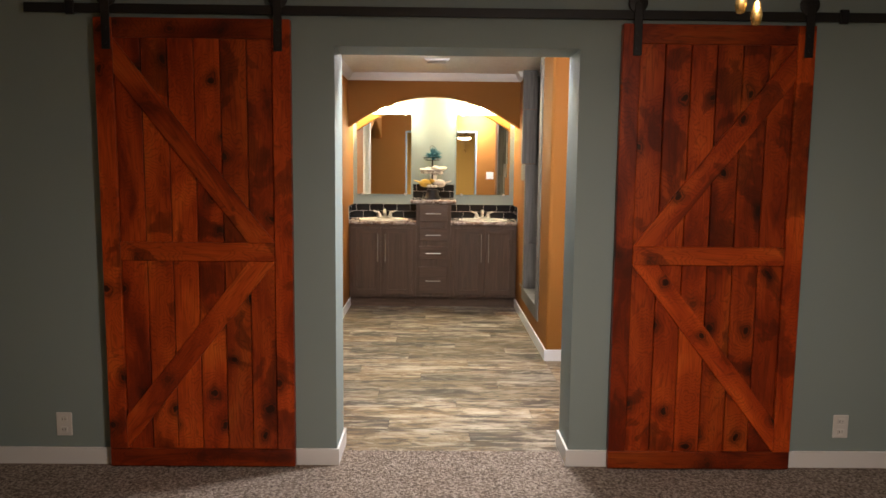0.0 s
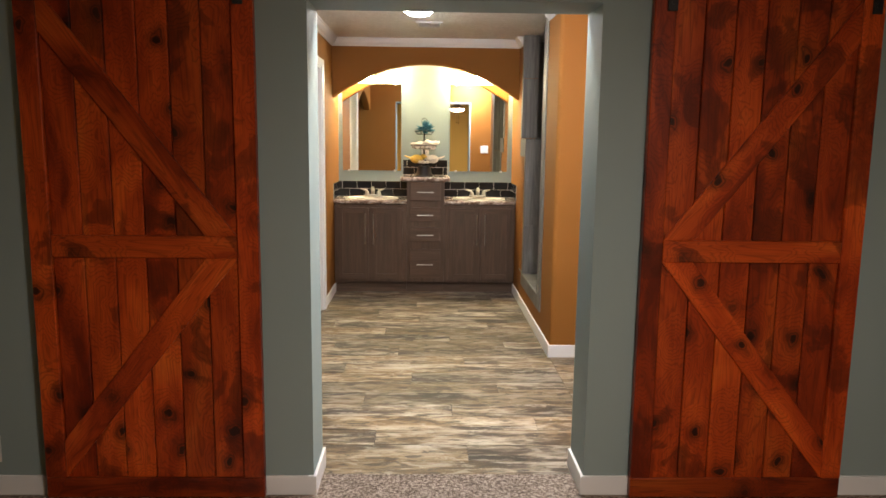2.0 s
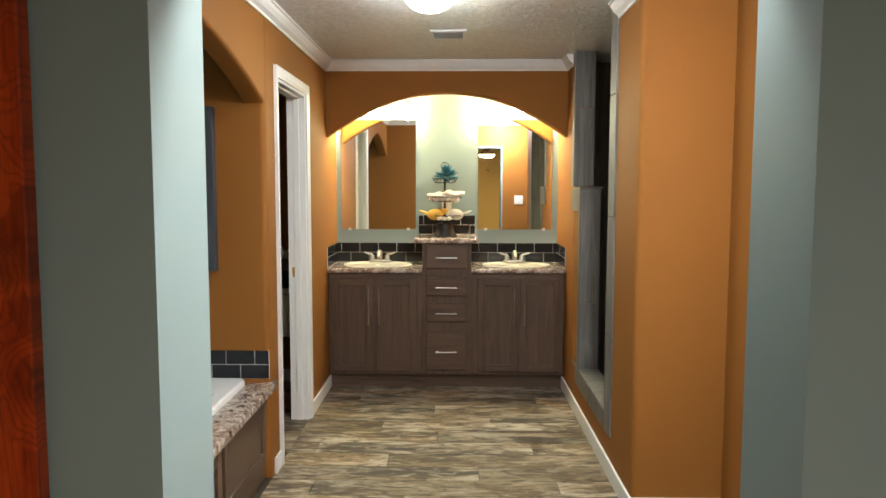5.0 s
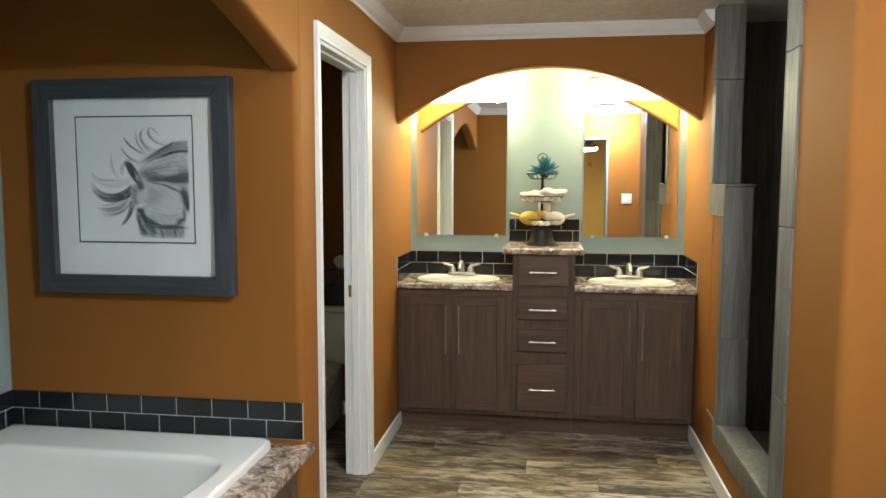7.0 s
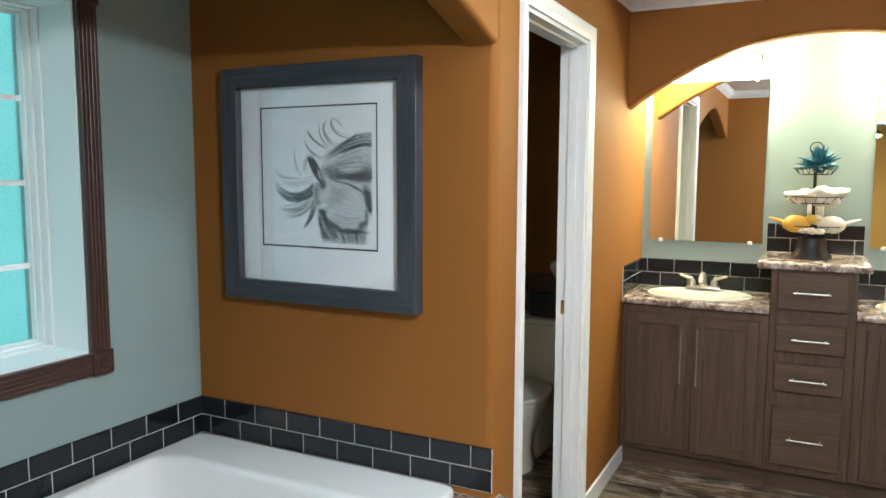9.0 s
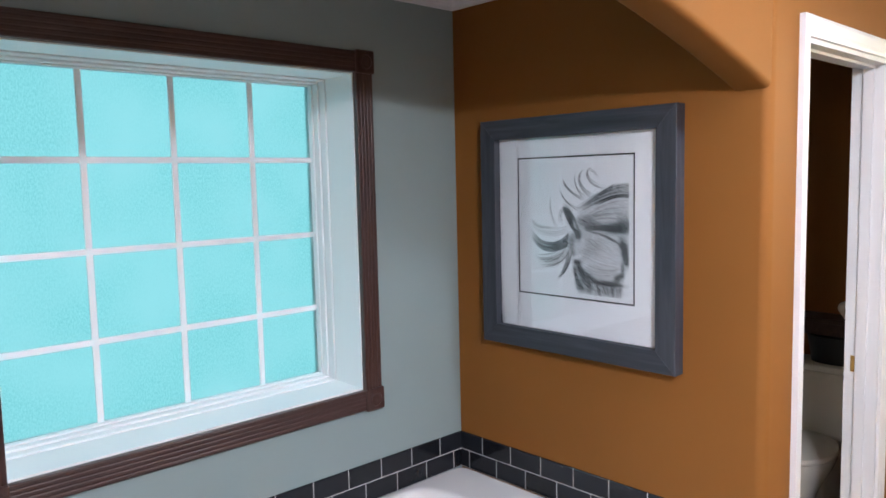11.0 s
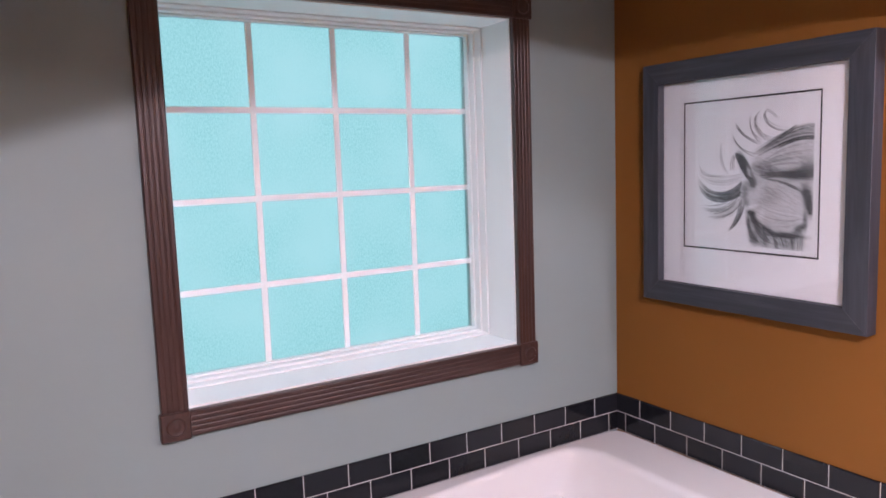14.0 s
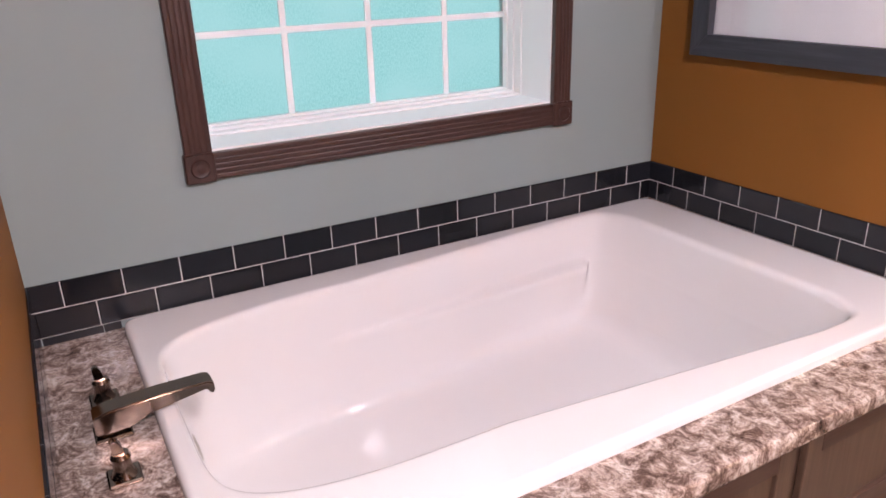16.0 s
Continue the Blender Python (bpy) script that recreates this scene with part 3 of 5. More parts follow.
def shaker(parent, x0, x1, z0, z1, pull=None, name="door"):
    """A flat-panel front with stiles and rails; local y = 0 is the cabinet's face."""
    y0, s = -0.019, 0.052
    d = part(name, solid((x0 + s - 0.003, -0.009, z0 + s - 0.003, x1 - s + 0.003, -0.002, z1 - s + 0.003)), CAB_V, parent)
    part("stile", solid((x0, y0, z0, x0 + s, -0.001, z1), bevel=0.002), CAB_V, d)
    part("stile", solid((x1 - s, y0, z0, x1, -0.001, z1), bevel=0.002), CAB_V, d)
    part("rail", solid((x0 + s, y0, z0, x1 - s, -0.001, z0 + s), bevel=0.002), CAB_H, d)
    part("rail", solid((x0 + s, y0, z1 - s, x1 - s, -0.001, z1), bevel=0.002), CAB_H, d)
    if pull is not None:
        bar_pull(parent, pull, z1 - 0.20, 0.29, True)
    return d


def sink_base(x0, x1, doors):
    th = thing("vanity_cabinet", (x0, FY, 0), "dark brown wood vanity base with two flat-panel doors", "cabinet", "vanity cabinets")
    w, D = x1 - x0, VY - FY - 0.004
    part("body", solid((0, 0, 0.105, w, D, 0.852), bevel=0.002), CAB_V, th)
    part("toe_kick", solid((0, 0.05, 0, w, D, 0.105)), CAB_H, th)
    for a, b, pull in doors:
        shaker(th, a - x0, b - x0, 0.133, 0.818, pull - x0)
    return th


sink_base(-0.944, -0.2605, [(-0.918, -0.621, -0.652), (-0.596, -0.299, -0.575)])
sink_base(0.0965, 0.770, [(0.140, 0.430, 0.408), (0.452, 0.746, 0.483)])
tower = thing("drawer_cabinet", (-0.26, FY, 0), "tall dark brown wood drawer stack between the sinks", "cabinet")
part("body", solid((0, -0.004, 0.105, 0.356, VY - FY - 0.004, 1.072), bevel=0.002), CAB_V, tower)
part("toe_kick", solid((0, 0.05, 0, 0.356, VY - FY - 0.004, 0.105)), CAB_H, tower)
for z0, z1 in ((0.888, 1.062), (0.690, 0.824), (0.500, 0.637), (0.145, 0.425)):
    d = part("drawer_front", solid((0.030, -0.023, z0, 0.320, -0.0045, z1), bevel=0.004), CAB_H, tower)
    bm = tube([(0.098, -0.050, (z0 + z1) / 2 - 0.005), (0.252, -0.050, (z0 + z1) / 2 - 0.005)], 0.0042, 8)
    h = part("handle", bm, NICKEL, d, "brushed nickel bar pull", 40)
    for px in (0.112, 0.238):
        part("post", tube([(px, -0.050, (z0 + z1) / 2 - 0.005), (px, -0.022, (z0 + z1) / 2 - 0.005)], 0.004, 8), NICKEL, d)


def slab(x0, y0, z0, x1, y1, z1, r=0.012):
    bm = bmesh.new()
    box(bm, x0, y0, z0, x1, y1, z1)
    es = [e for e in bm.edges if abs(e.verts[0].co.x - e.verts[1].co.x) > 0.05 or abs(e.verts[0].co.y - e.verts[1].co.y) > 0.05]
    bmesh.ops.bevel(bm, geom=es, offset=r, segments=3, affect="EDGES", profile=0.5)
    return bm


def vanity_top(x0, x1, sink_x, label):
    th = thing("vanity_countertop", (x0, 7.318, 0.856), label, "countertop", "vanity countertops")
    w, D = x1 - x0, VY - 7.318 - 0.003
    part("slab", slab(0, 0, 0, w, D, 0.034), GRANITE, th, "", 40)
    s = thing("sink", (sink_x, 7.545, 0.890), "white oval drop-in sink set in the counter", "sink", "bathroom sinks")
    prof = [(1.0, 0.0), (1.01, 0.006), (0.985, 0.012), (0.90, 0.012), (0.86, 0.006), (0.80, 0.002), (0.4, 0.0015), (0.0, 0.0012)]
    part("rim", lathe([(r * 0.255, z) for r, z in prof], steps=48, sy=0.74), PORCELAIN, s, "", 40)
    part("drain", lathe([(0, 0.0035), (0.018, 0.0035), (0.021, 0.001)], steps=16), NICKEL, s)
    f = thing("sink_faucet", (sink_x, 7.70, 0.890), "brushed nickel two-handle bathroom faucet behind the sink", "faucet", "sink faucets")
    part("base", solid((-0.085, -0.025, 0.010, 0.085, 0.025, 0.026), bevel=0.008, segments=2), NICKEL, f, "", 40)
    part("spout", tube([(0, 0, 0.02), (0, 0, 0.075), (0, -0.02, 0.088), (0, -0.06, 0.086), (0, -0.105, 0.070), (0, -0.112, 0.058)], [0.020, 0.018, 0.017, 0.014, 0.012, 0.011]), NICKEL, f, "", 60)
    for sgn in (-1, 1):
        part("handle_base", lathe([(0.022, 0.02), (0.020, 0.045), (0.015, 0.06), (0, 0.064)], (sgn * 0.058, 0, 0), 16), NICKEL, f, "", 40)
        part("lever", tube([(sgn * 0.055, 0, 0.064), (sgn * 0.085, -0.006, 0.072), (sgn * 0.118, -0.010, 0.084)], [0.010, 0.008, 0.007]), NICKEL, f, "", 60)


vanity_top(-0.948, -0.2605, -0.605, "mottled brown granite-look vanity countertop with a drop-in sink")
vanity_top(0.0965, 0.774, 0.435, "mottled brown granite-look vanity countertop with a drop-in sink")
tt = thing("raised_top", (-0.322, 7.312, 1.072), "small raised granite-look top over the drawer cabinet", "countertop")
part("slab", slab(0, 0, 0, 0.470, VY - 7.312 - 0.003, 0.036), GRANITE, tt, "", 40)


def wall_mirror(x0, x1):
    th = thing("wall_mirror", (x0, VY, 1.148), "frameless wall mirror held by clips above the sink", "mirror", "vanity mirrors")
    w, h = x1 - x0, 1.995 - 1.148
    bm = bmesh.new()
    box(bm, 0, -0.006, 0, w, -0.001, h)
    part("glass", bm, MIRROR, th)
    for x in (0.06, w - 0.06):
        for z in (0, h):
            part("clip", solid((x - 0.012, -0.010, z - 0.010, x + 0.012, -0.001, z + 0.010), bevel=0.003), PLASTIC, th)


wall_mirror(-0.908, -0.330)
wall_mirror(0.155, 0.727)


def vanity_light(x0, x1):
    th = thing("vanity_light", ((x0 + x1) / 2, VY, 2.10), "lit vanity light bar with frosted glass shades behind the header", "wall lamp", "vanity lights")
    w = (x1 - x0) / 2
    part("bar", solid((-w, -0.03, -0.03, w, -0.001, 0.03), bevel=0.006), NICKEL, th)
    for k in (-1, 0, 1):
        cx = k * (w - 0.06)
        a = part("arm", tube([(cx, -0.02, 0), (cx, -0.10, 0.0), (cx, -0.10, -0.02)], 0.008), NICKEL, th)
        part("shade", lathe([(0.022, 0.0), (0.045, -0.03), (0.055, -0.07), (0.050, -0.072), (0.0, -0.05)], (cx, -0.10, 0.0), 20), SHADE, th, "lit frosted glass shade", 40)


vanity_light(-0.90, -0.375)
vanity_light(0.18, 0.70)

# ---- ceiling lamps, vent, fan ----


def ceiling_lamp(x, y, glass):
    th = thing("ceiling_lamp", (x, y, CZ), "lit flush-mount ceiling lamp with a frosted glass bowl", "ceiling lamp", "ceiling lamps")
    part("rim", lathe([(0, 0), (0.148, 0), (0.148, -0.010), (0.138, -0.020), (0.112, -0.030), (0, -0.030)], steps=40), WHITE, th, "", 40)
    part("bowl", lathe([(0.112, -0.028), (0.108, -0.048), (0.090, -0.070), (0.056, -0.088), (0.02, -0.095), (0, -0.096)], steps=40), glass, th, "glowing frosted glass bowl", 60)


ceiling_lamp(*LAMPS[0], BOWL)
ceiling_lamp(*LAMPS[1], SIDE_BOWL)
vent = thing("ceiling_vent", (-0.065, 6.42, CZ), "white louvred ceiling vent", "vent")
part("frame", solid((-0.105, -0.125, -0.012, -0.085, 0.125, -0.001), (0.085, -0.125, -0.012, 0.105, 0.125, -0.001), (-0.085, -0.125, -0.012, 0.085, -0.10, -0.001), (-0.085, 0.10, -0.012, 0.085, 0.125, -0.001), bevel=0.002), WHITE, vent)
part("backing", solid((-0.085, -0.10, -0.004, 0.085, 0.10, -0.001)), SLOT, vent)
for k in range(9):
    y = -0.085 + k * 0.0213
    bm = prism([(y - 0.007, -0.011), (y - 0.005, -0.012), (y + 0.008, -0.004), (y + 0.006, -0.003)], -0.085, 0.085, 0)
    part("slat", bm, WHITE, vent)
fan = thing("ceiling_fan", (FAN[0], FAN[1], BZ), "ceiling fan with wood blades, lit glass bowl and brass pulls", "ceiling fan")
part("canopy", lathe([(0.07, 0), (0.065, -0.04), (0.03, -0.06), (0, -0.06)]), BRASS, fan, "", 40)
part("rod", tube([(0, 0, -0.05), (0, 0, -0.20)], 0.012), BRASS, fan)
part("motor", lathe([(0, -0.19), (0.10, -0.20), (0.125, -0.24), (0.12, -0.29), (0.07, -0.33), (0.06, -0.38), (0, -0.38)]), BRASS, fan, "", 40)
for k in range(5):
    bm = solid((0.16, -0.06, -0.268, 0.58, 0.06, -0.260), bevel=0.003)
    bmesh.ops.rotate(bm, verts=bm.verts, cent=(0, 0, 0), matrix=Matrix.Rotation(radians(72 * k + 20), 3, "Z"))
    part("blade", bm, CAB_H, fan, "dark wood fan blade")
    bm = solid((0.09, -0.02, -0.262, 0.20, 0.02, -0.254), bevel=0.002)
    bmesh.ops.rotate(bm, verts=bm.verts, cent=(0, 0, 0), matrix=Matrix.Rotation(radians(72 * k + 20), 3, "Z"))
    part("blade_iron", bm, BRASS, fan)
part("light_pan", lathe([(0.06, -0.38), (0.12, -0.40), (0.138, -0.44), (0.136, -0.458), (0.130, -0.456), (0.0, -0.42)]), BRASS, fan, "", 40)
part("bowl", lathe([(0.13, -0.455), (0.11, -0.475), (0.06, -0.490), (0.0, -0.495)]), FAN_BOWL, fan, "glowing frosted glass bowl", 60)
for px, py, zl in ((0.02, 0.15, -0.69), (-0.008, 0.155, -0.668)):
    part("pull_chain", tube([(px, py, -0.37), (px, py, zl)], 0.0015, 6), BRASS, fan)
    part("pull_fob", lathe([(0, 0), (0.006, -0.005), (0.011, -0.03), (0.008, -0.045), (0, -0.048)], (px, py, zl), 12), BRASS, fan, "brass pull fob", 60)
# ---- window ----
win = thing("window_1", (WX, (WY0 + WY1) / 2, WZ0), "white vinyl window with rain glass, grilles and dark fluted wood casing", "window", kind="structure")
hw, hh = (WY1 - WY0) / 2, WZ1 - WZ0
rx = -0.242     # glass plane behind the wall's face
FW = 0.05
part("jamb", solid((rx - 0.03, -hw, 0, -0.001, -hw + 0.004, hh), (rx - 0.03, hw - 0.004, 0, -0.001, hw, hh), (rx - 0.03, -hw + 0.004, 0, -0.001, hw - 0.004, 0.006), (rx - 0.03, -hw + 0.004, hh - 0.004, -0.001, hw - 0.004, hh)), VINYLFRAME, win, "white window reveal")
g0, g1, gz0, gz1 = -hw + 0.004, hw - 0.004, 0.006, hh - 0.004
for nm, inset, xa, xb, t in (("outer_frame", 0.0, rx - 0.03, rx + 0.085, 0.007), ("sash_frame", 0.007, rx - 0.02, rx + 0.050, 0.008), ("glazing_bead", 0.015, rx - 0.01, rx + 0.022, 0.006)):
    a0, a1, b0, b1 = g0 + inset, g1 - inset, gz0 + inset, gz1 - inset
    part(nm, solid((xa, a0, b0, xb, a0 + t, b1), (xa, a1 - t, b0, xb, a1, b1), (xa, a0 + t, b0, xb, a1 - t, b0 + t), (xa, a0 + t, b1 - t, xb, a1 - t, b1), bevel=0.002), VINYLFRAME, win)
y_a, y_b, z_a, z_b = g0 + 0.020, g1 - 0.012, gz0 + 0.020, gz1 - 0.020
pane = part("pane", solid((rx - 0.004, y_a, z_a, rx, y_b, z_b)), PANE, win, "obscure rain-textured glass pane")
pane.visible_shadow = False
cy, cz = (y_b - y_a) / 4, (z_b - z_a) / 4
for k in (1, 2, 3):
    y = 0.023 + (k - 2) * 0.2725
    part("grille_bar", solid((rx + 0.001, y - 0.009, z_a, rx + 0.007, y + 0.009, z_b)), VINYLFRAME, win)
    z = 0.003 + k * 0.27
    part("grille_bar", solid((rx + 0.0012, y_a, z - 0.009, rx + 0.0082, y_b, z + 0.009)), VINYLFRAME, win)


def fluted(length, w=0.074, upright=True):
    """A fluted casing board, its face towards +x, lying along z or y from 0."""
    prof = [(0, 0)]
    n = 4
    for k in range(n + 1):
        c = -w / 2 + w * (k + 0.5) / (n + 1)
        prof += [(0.0182, c - 0.005), (0.019, c - 0.0035), (0.019, c + 0.0035), (0.0182, c + 0.005)]
        if k < n:
            prof += [(0.0176, c + w / (n + 1) / 2)]
    prof = [(0, -w / 2), (0.016, -w / 2)] + prof[1:] + [(0.016, w / 2), (0, w / 2)]
    bm = bmesh.new()
    A, B = [], []
    for u, v in prof:
        A.append(bm.verts.new((u, v, 0) if upright else (u, 0, v)))
        B.append(bm.verts.new((u, v, length) if upright else (u, length, v)))
    for i in range(len(prof)):
        j = (i + 1) % len(prof)
        bm.faces.new((A[i], B[i], B[j], A[j]))
    bm.faces.new(A), bm.faces.new(B[::-1])
    bmesh.ops.recalc_face_normals(bm, faces=bm.faces)
    return bm


for sgn in (-1, 1):
    ob = part("casing", fluted(hh + 0.002, 0.070), TRIM_V, win, "dark fluted wood casing")
    ob.location = (0, sgn * (hw + 0.035), -0.001)
for z in (-0.036, hh + 0.036):
    ob = part("casing", fluted(2 * hw + 0.002, 0.070, False), TRIM_H, win, "dark fluted wood casing")
    ob.location = (0, -hw - 0.001, z)
    for sgn in (-1, 1):
        c = sgn * (hw + 0.037)
        r = part("rosette", solid((0, c - 0.039, z - 0.039, 0.026, c + 0.039, z + 0.039), bevel=0.004), TRIM_V, win, "square corner rosette block")
        bm = lathe([(0.026, 0.0), (0.022, 0.004), (0.015, 0.001), (0.008, 0.003), (0, 0.004)], steps=20)
        bmesh.ops.rotate(bm, verts=bm.verts, cent=(0, 0, 0), matrix=Matrix.Rotation(radians(90), 3, "Y"))
        bmesh.ops.translate(bm, verts=bm.verts, vec=(0.026, c, z))
        part("disc", bm, TRIM_V, r, "", 40)
tagged(link("backdrop", solid((-3.62, -0.5, -3.0, -3.60, 9.7, 6.0)), OUTSIDE), "pale cyan daylight beyond the frosted window", "backdrop", kind="structure")

# ---- tub alcove ----
DKZ = 0.497
deck = thing("tub_deck", (WX, Y1, 0.44), "mottled granite-look laminate deck round the bathtub", "countertop")
TX0, TX1, TY0, TY1 = WX + 0.010, -1.062, 3.772, AY - 0.014

part("front_strip", slab(TX1 - 0.03 - WX, 0.002, 0.012, -0.926 - WX, AY - Y1 + 0.06, DKZ - 0.44, 0.010), GRANITE, deck, "", 40)
part("side_strip", solid((0.002, 0.002, 0.012, TX1 - 0.03 - WX - 0.001, TY0 + 0.03 - Y1, DKZ - 0.44)), GRANITE, deck)
part("back_strip", solid((0.002, TY1 - 0.03 - Y1, 0.012, TX1 - 0.03 - WX - 0.001, AY - Y1 - 0.001, DKZ - 0.44)), GRANITE, deck)
apron = thing("tub_apron", (LX - 0.03, Y1, 0), "dark brown wood panelled apron under the tub deck", "cabinet")
part("body", solid((-0.05, 0.004, 0.0, 0.0, AY - Y1 - 0.004, 0.450)), CAB_V, apron)
for a, b in ((0.06, 0.70), (0.74, 1.34), (1.38, 2.02)):
    d = part("panel", solid((0.001, a + 0.05, 0.17, 0.008, b - 0.05, 0.37)), CAB_V, apron)
    for q in ((0.001, a, 0.12, 0.019, a + 0.052, 0.42), (0.001, b - 0.052, 0.12, 0.019, b, 0.42)):
        part("stile", solid(q, bevel=0.002), CAB_V, d)
    for q in ((0.001, a + 0.052, 0.12, 0.019, b - 0.052, 0.172), (0.001, a + 0.052, 0.368, 0.019, b - 0.052, 0.42)):
        part("rail", solid(q, bevel=0.002), TRIM_H, d)


def bathtub():
    th = thing("bathtub", ((TX0 + TX1) / 2, (TY0 + TY1) / 2, 0.03), "white acrylic drop-in soaking tub with moulded armrests", "bathtub")
    ox, oy = (TX0 + TX1) / 2, (TY0 + TY1) / 2
    N = 96
    top = 0.526 - 0.03

    def outer(a, r, hx, hy):
        c, s = math.cos(a), math.sin(a)
        p = 2 / 40.0
        return hx * math.copysign(abs(c) ** p, c), hy * math.copysign(abs(s) ** p, s)

    def inner(a, shrink, depth):
        """The basin's outline: a rounded box, wider at its far half, its front rim waisted, moved in by shrink."""
        c, s = math.cos(a), math.sin(a)
        p = 2 / (24.0 if s > 0 else 7.0)
        u, v = math.copysign(abs(c) ** p, c), math.copysign(abs(s) ** p, s)
        if v > 0:
            y = v * (0.665 + 0.105 * (1 - u * u) - shrink * 1.5)
        else:
            y = v * (0.888 - shrink * 0.6)
        half = 0.432 + 0.040 * math.tanh(y * 7.0) - 0.045 * (max(0.0, -0.45 - y) / 0.43) ** 1.5
        if u > 0:
            half += 0.5 * (1 - math.tanh(y * 5.0)) * (0.014 + 0.06 * max(0.0, -0.45 - y))
            half += 0.012 * (1 + math.tanh((y - 0.22) * 9.0))
        return u * (half - shrink * 0.8) - 0.030, y
    bm = bmesh.new()
    hx, hy = (TX1 - TX0) / 2, (TY1 - TY0) / 2
    rings = []
    angles = [2 * math.pi * (k + 0.5) / N for k in range(N)]
    for gx, z in ((0.0, top - 0.045), (0.0, top - 0.012), (0.003, top - 0.004), (0.010, top), (0.016, top)):
        rings.append([bm.verts.new((*outer(a, 0, hx - gx, hy - gx), z)) for a in angles])
    for shrink, z in ((-0.020, top), (-0.014, top), (-0.006, top - 0.002), (0.000, top - 0.008), (0.004, top - 0.020), (0.012, top - 0.06), (0.018, top - 0.10), (0.023, top - 0.135), (0.025, top - 0.148), (0.026, top - 0.154), (0.027, top - 0.160), (0.028, top - 0.168), (0.030, top - 0.185), (0.036, top - 0.22), (0.044, top - 0.27), (0.054, top - 0.325), (0.060, top - 0.345), (0.070, top - 0.366), (0.086, top - 0.382), (0.11, top - 0.390), (0.17, top - 0.396), (0.25, top - 0.40)):
        ring = []
        for a in angles:
            x, y = inner(a, shrink, top - z)
            depth = top - z
            # moulded armrest on both long sides
            if depth > 0.11 and -0.25 < y < 0.60 and abs(x + 0.03) > 0.2:
                step = min(1.0, max(0.0, (depth - 0.147) / 0.014)) * max(0.0, 1.0 - max(0.0, depth - 0.17) / 0.16)
                x -= math.copysign(0.055 * step * min(1.0, max(0.0, (y + 0.10) / 0.40)) * min(1.0, (0.60 - y) / 0.05), x)
            ring.append(bm.verts.new((x, y, z)))
        rings.append(ring)
    for p, q in zip(rings, rings[1:]):
        for k in range(N):
            j = (k + 1) % N
            bm.faces.new((p[k], p[j], q[j], q[k]))
    bm.faces.new(rings[-1])
    bmesh.ops.recalc_face_normals(bm, faces=bm.faces)
    part("shell", bm, ACRYLIC, th, "", 60)
    part("drain", lathe([(0, 0.004), (0.03, 0.004), (0.034, 0.0)], (-0.02, -0.35, top - 0.40), 20), NICKEL, th, "", 40)
    part("overflow", lathe([(0, 0.006), (0.028, 0.004), (0.034, 0.0)], (0, 0, 0), 20), NICKEL, th, "", 40).matrix_basis = pose(-0.03, -0.868, top - 0.11, -80, 0, 0)
    part("foot_support", solid((-0.3, -0.6, 0, 0.3, 0.6, top - 0.405)), ACRYLIC, th)


bathtub()

# roman tub faucet on the end deck
fa = thing("tub_faucet", (-1.655, 3.688, DKZ), "dark bronze-nickel roman tub faucet with a flat wedge spout", "faucet")
part("base", solid((-0.033, -0.036, 0, 0.033, 0.036, 0.010), bevel=0.003), BRONZE, fa)
part("column", solid((-0.024, -0.028, 0.010, 0.024, 0.028, 0.040), bevel=0.005, segments=2), BRONZE, fa, "", 40)
sp = prism([(-0.032, 0.016), (-0.032, 0.058), (0.0, 0.066), (0.10, 0.071), (0.195, 0.071), (0.207, 0.065), (0.207, 0.042), (0.198, 0.040), (0.192, 0.054), (0.07, 0.034), (0.034, 0.016)], -0.025, 0.025, 0)
bmesh.ops.bevel(sp, geom=sp.edges[:], offset=0.003, segments=2, affect="EDGES")
part("spout", sp, BRONZE, fa, "", 40)
for x in (-0.140, 0.165):
    part("handle_base", solid((x - 0.030, -0.030, 0, x + 0.030, 0.030, 0.010), bevel=0.003), BRONZE, fa)
    part("handle_post", lathe([(0.024, 0.010), (0.018, 0.022), (0.016, 0.040), (0.019, 0.050), (0.015, 0.058), (0, 0.060)], (x, 0, 0), 20), BRONZE, fa, "", 40)
    lever = prism([(-0.012, 0.050), (0.010, 0.048), (0.003, 0.082), (-0.004, 0.090), (-0.014, 0.088)], x - 0.009, x + 0.009, 0)
    bmesh.ops.bevel(lever, geom=lever.edges[:], offset=0.003, segments=2, affect="EDGES")
    part("lever", lever, BRONZE, fa, "", 40)

# ---- framed drawing ----
pic = thing("framed_picture", (-1.587, AY, 1.066), "grey-framed matted charcoal drawing of a horse head", "picture")
PW, PH, fw = 0.780, 0.800, 0.068
FD = -0.048
o, q = PW / 2, PW / 2 - fw
for pts, m in (([(-o, 0), (-q, fw), (-q, PH - fw), (-o, PH)], FRAME_V), ([(o, 0), (o, PH), (q, PH - fw), (q, fw)], FRAME_V), ([(-o, 0), (o, 0), (q, fw), (-q, fw)], FRAME_H), ([(-o, PH), (-q, PH - fw), (q, PH - fw), (o, PH)], FRAME_H)):
    bm = prism(pts, FD, -0.002, 1)
    bmesh.ops.bevel(bm, geom=[e for e in bm.edges if abs(e.verts[0].co.y - FD) < 1e-5 and abs(e.verts[1].co.y - FD) < 1e-5], offset=0.0012, segments=1, affect="EDGES")
    part("frame_side", bm, m, pic)
part("mat", solid((-PW / 2 + fw - 0.004, -0.020, fw - 0.004, PW / 2 - fw + 0.004, -0.004, PH - fw + 0.004)), MAT, pic, "white mat board")
DX0, DX1, DZ0, DZ1 = -0.236, 0.236, 0.190, 0.665
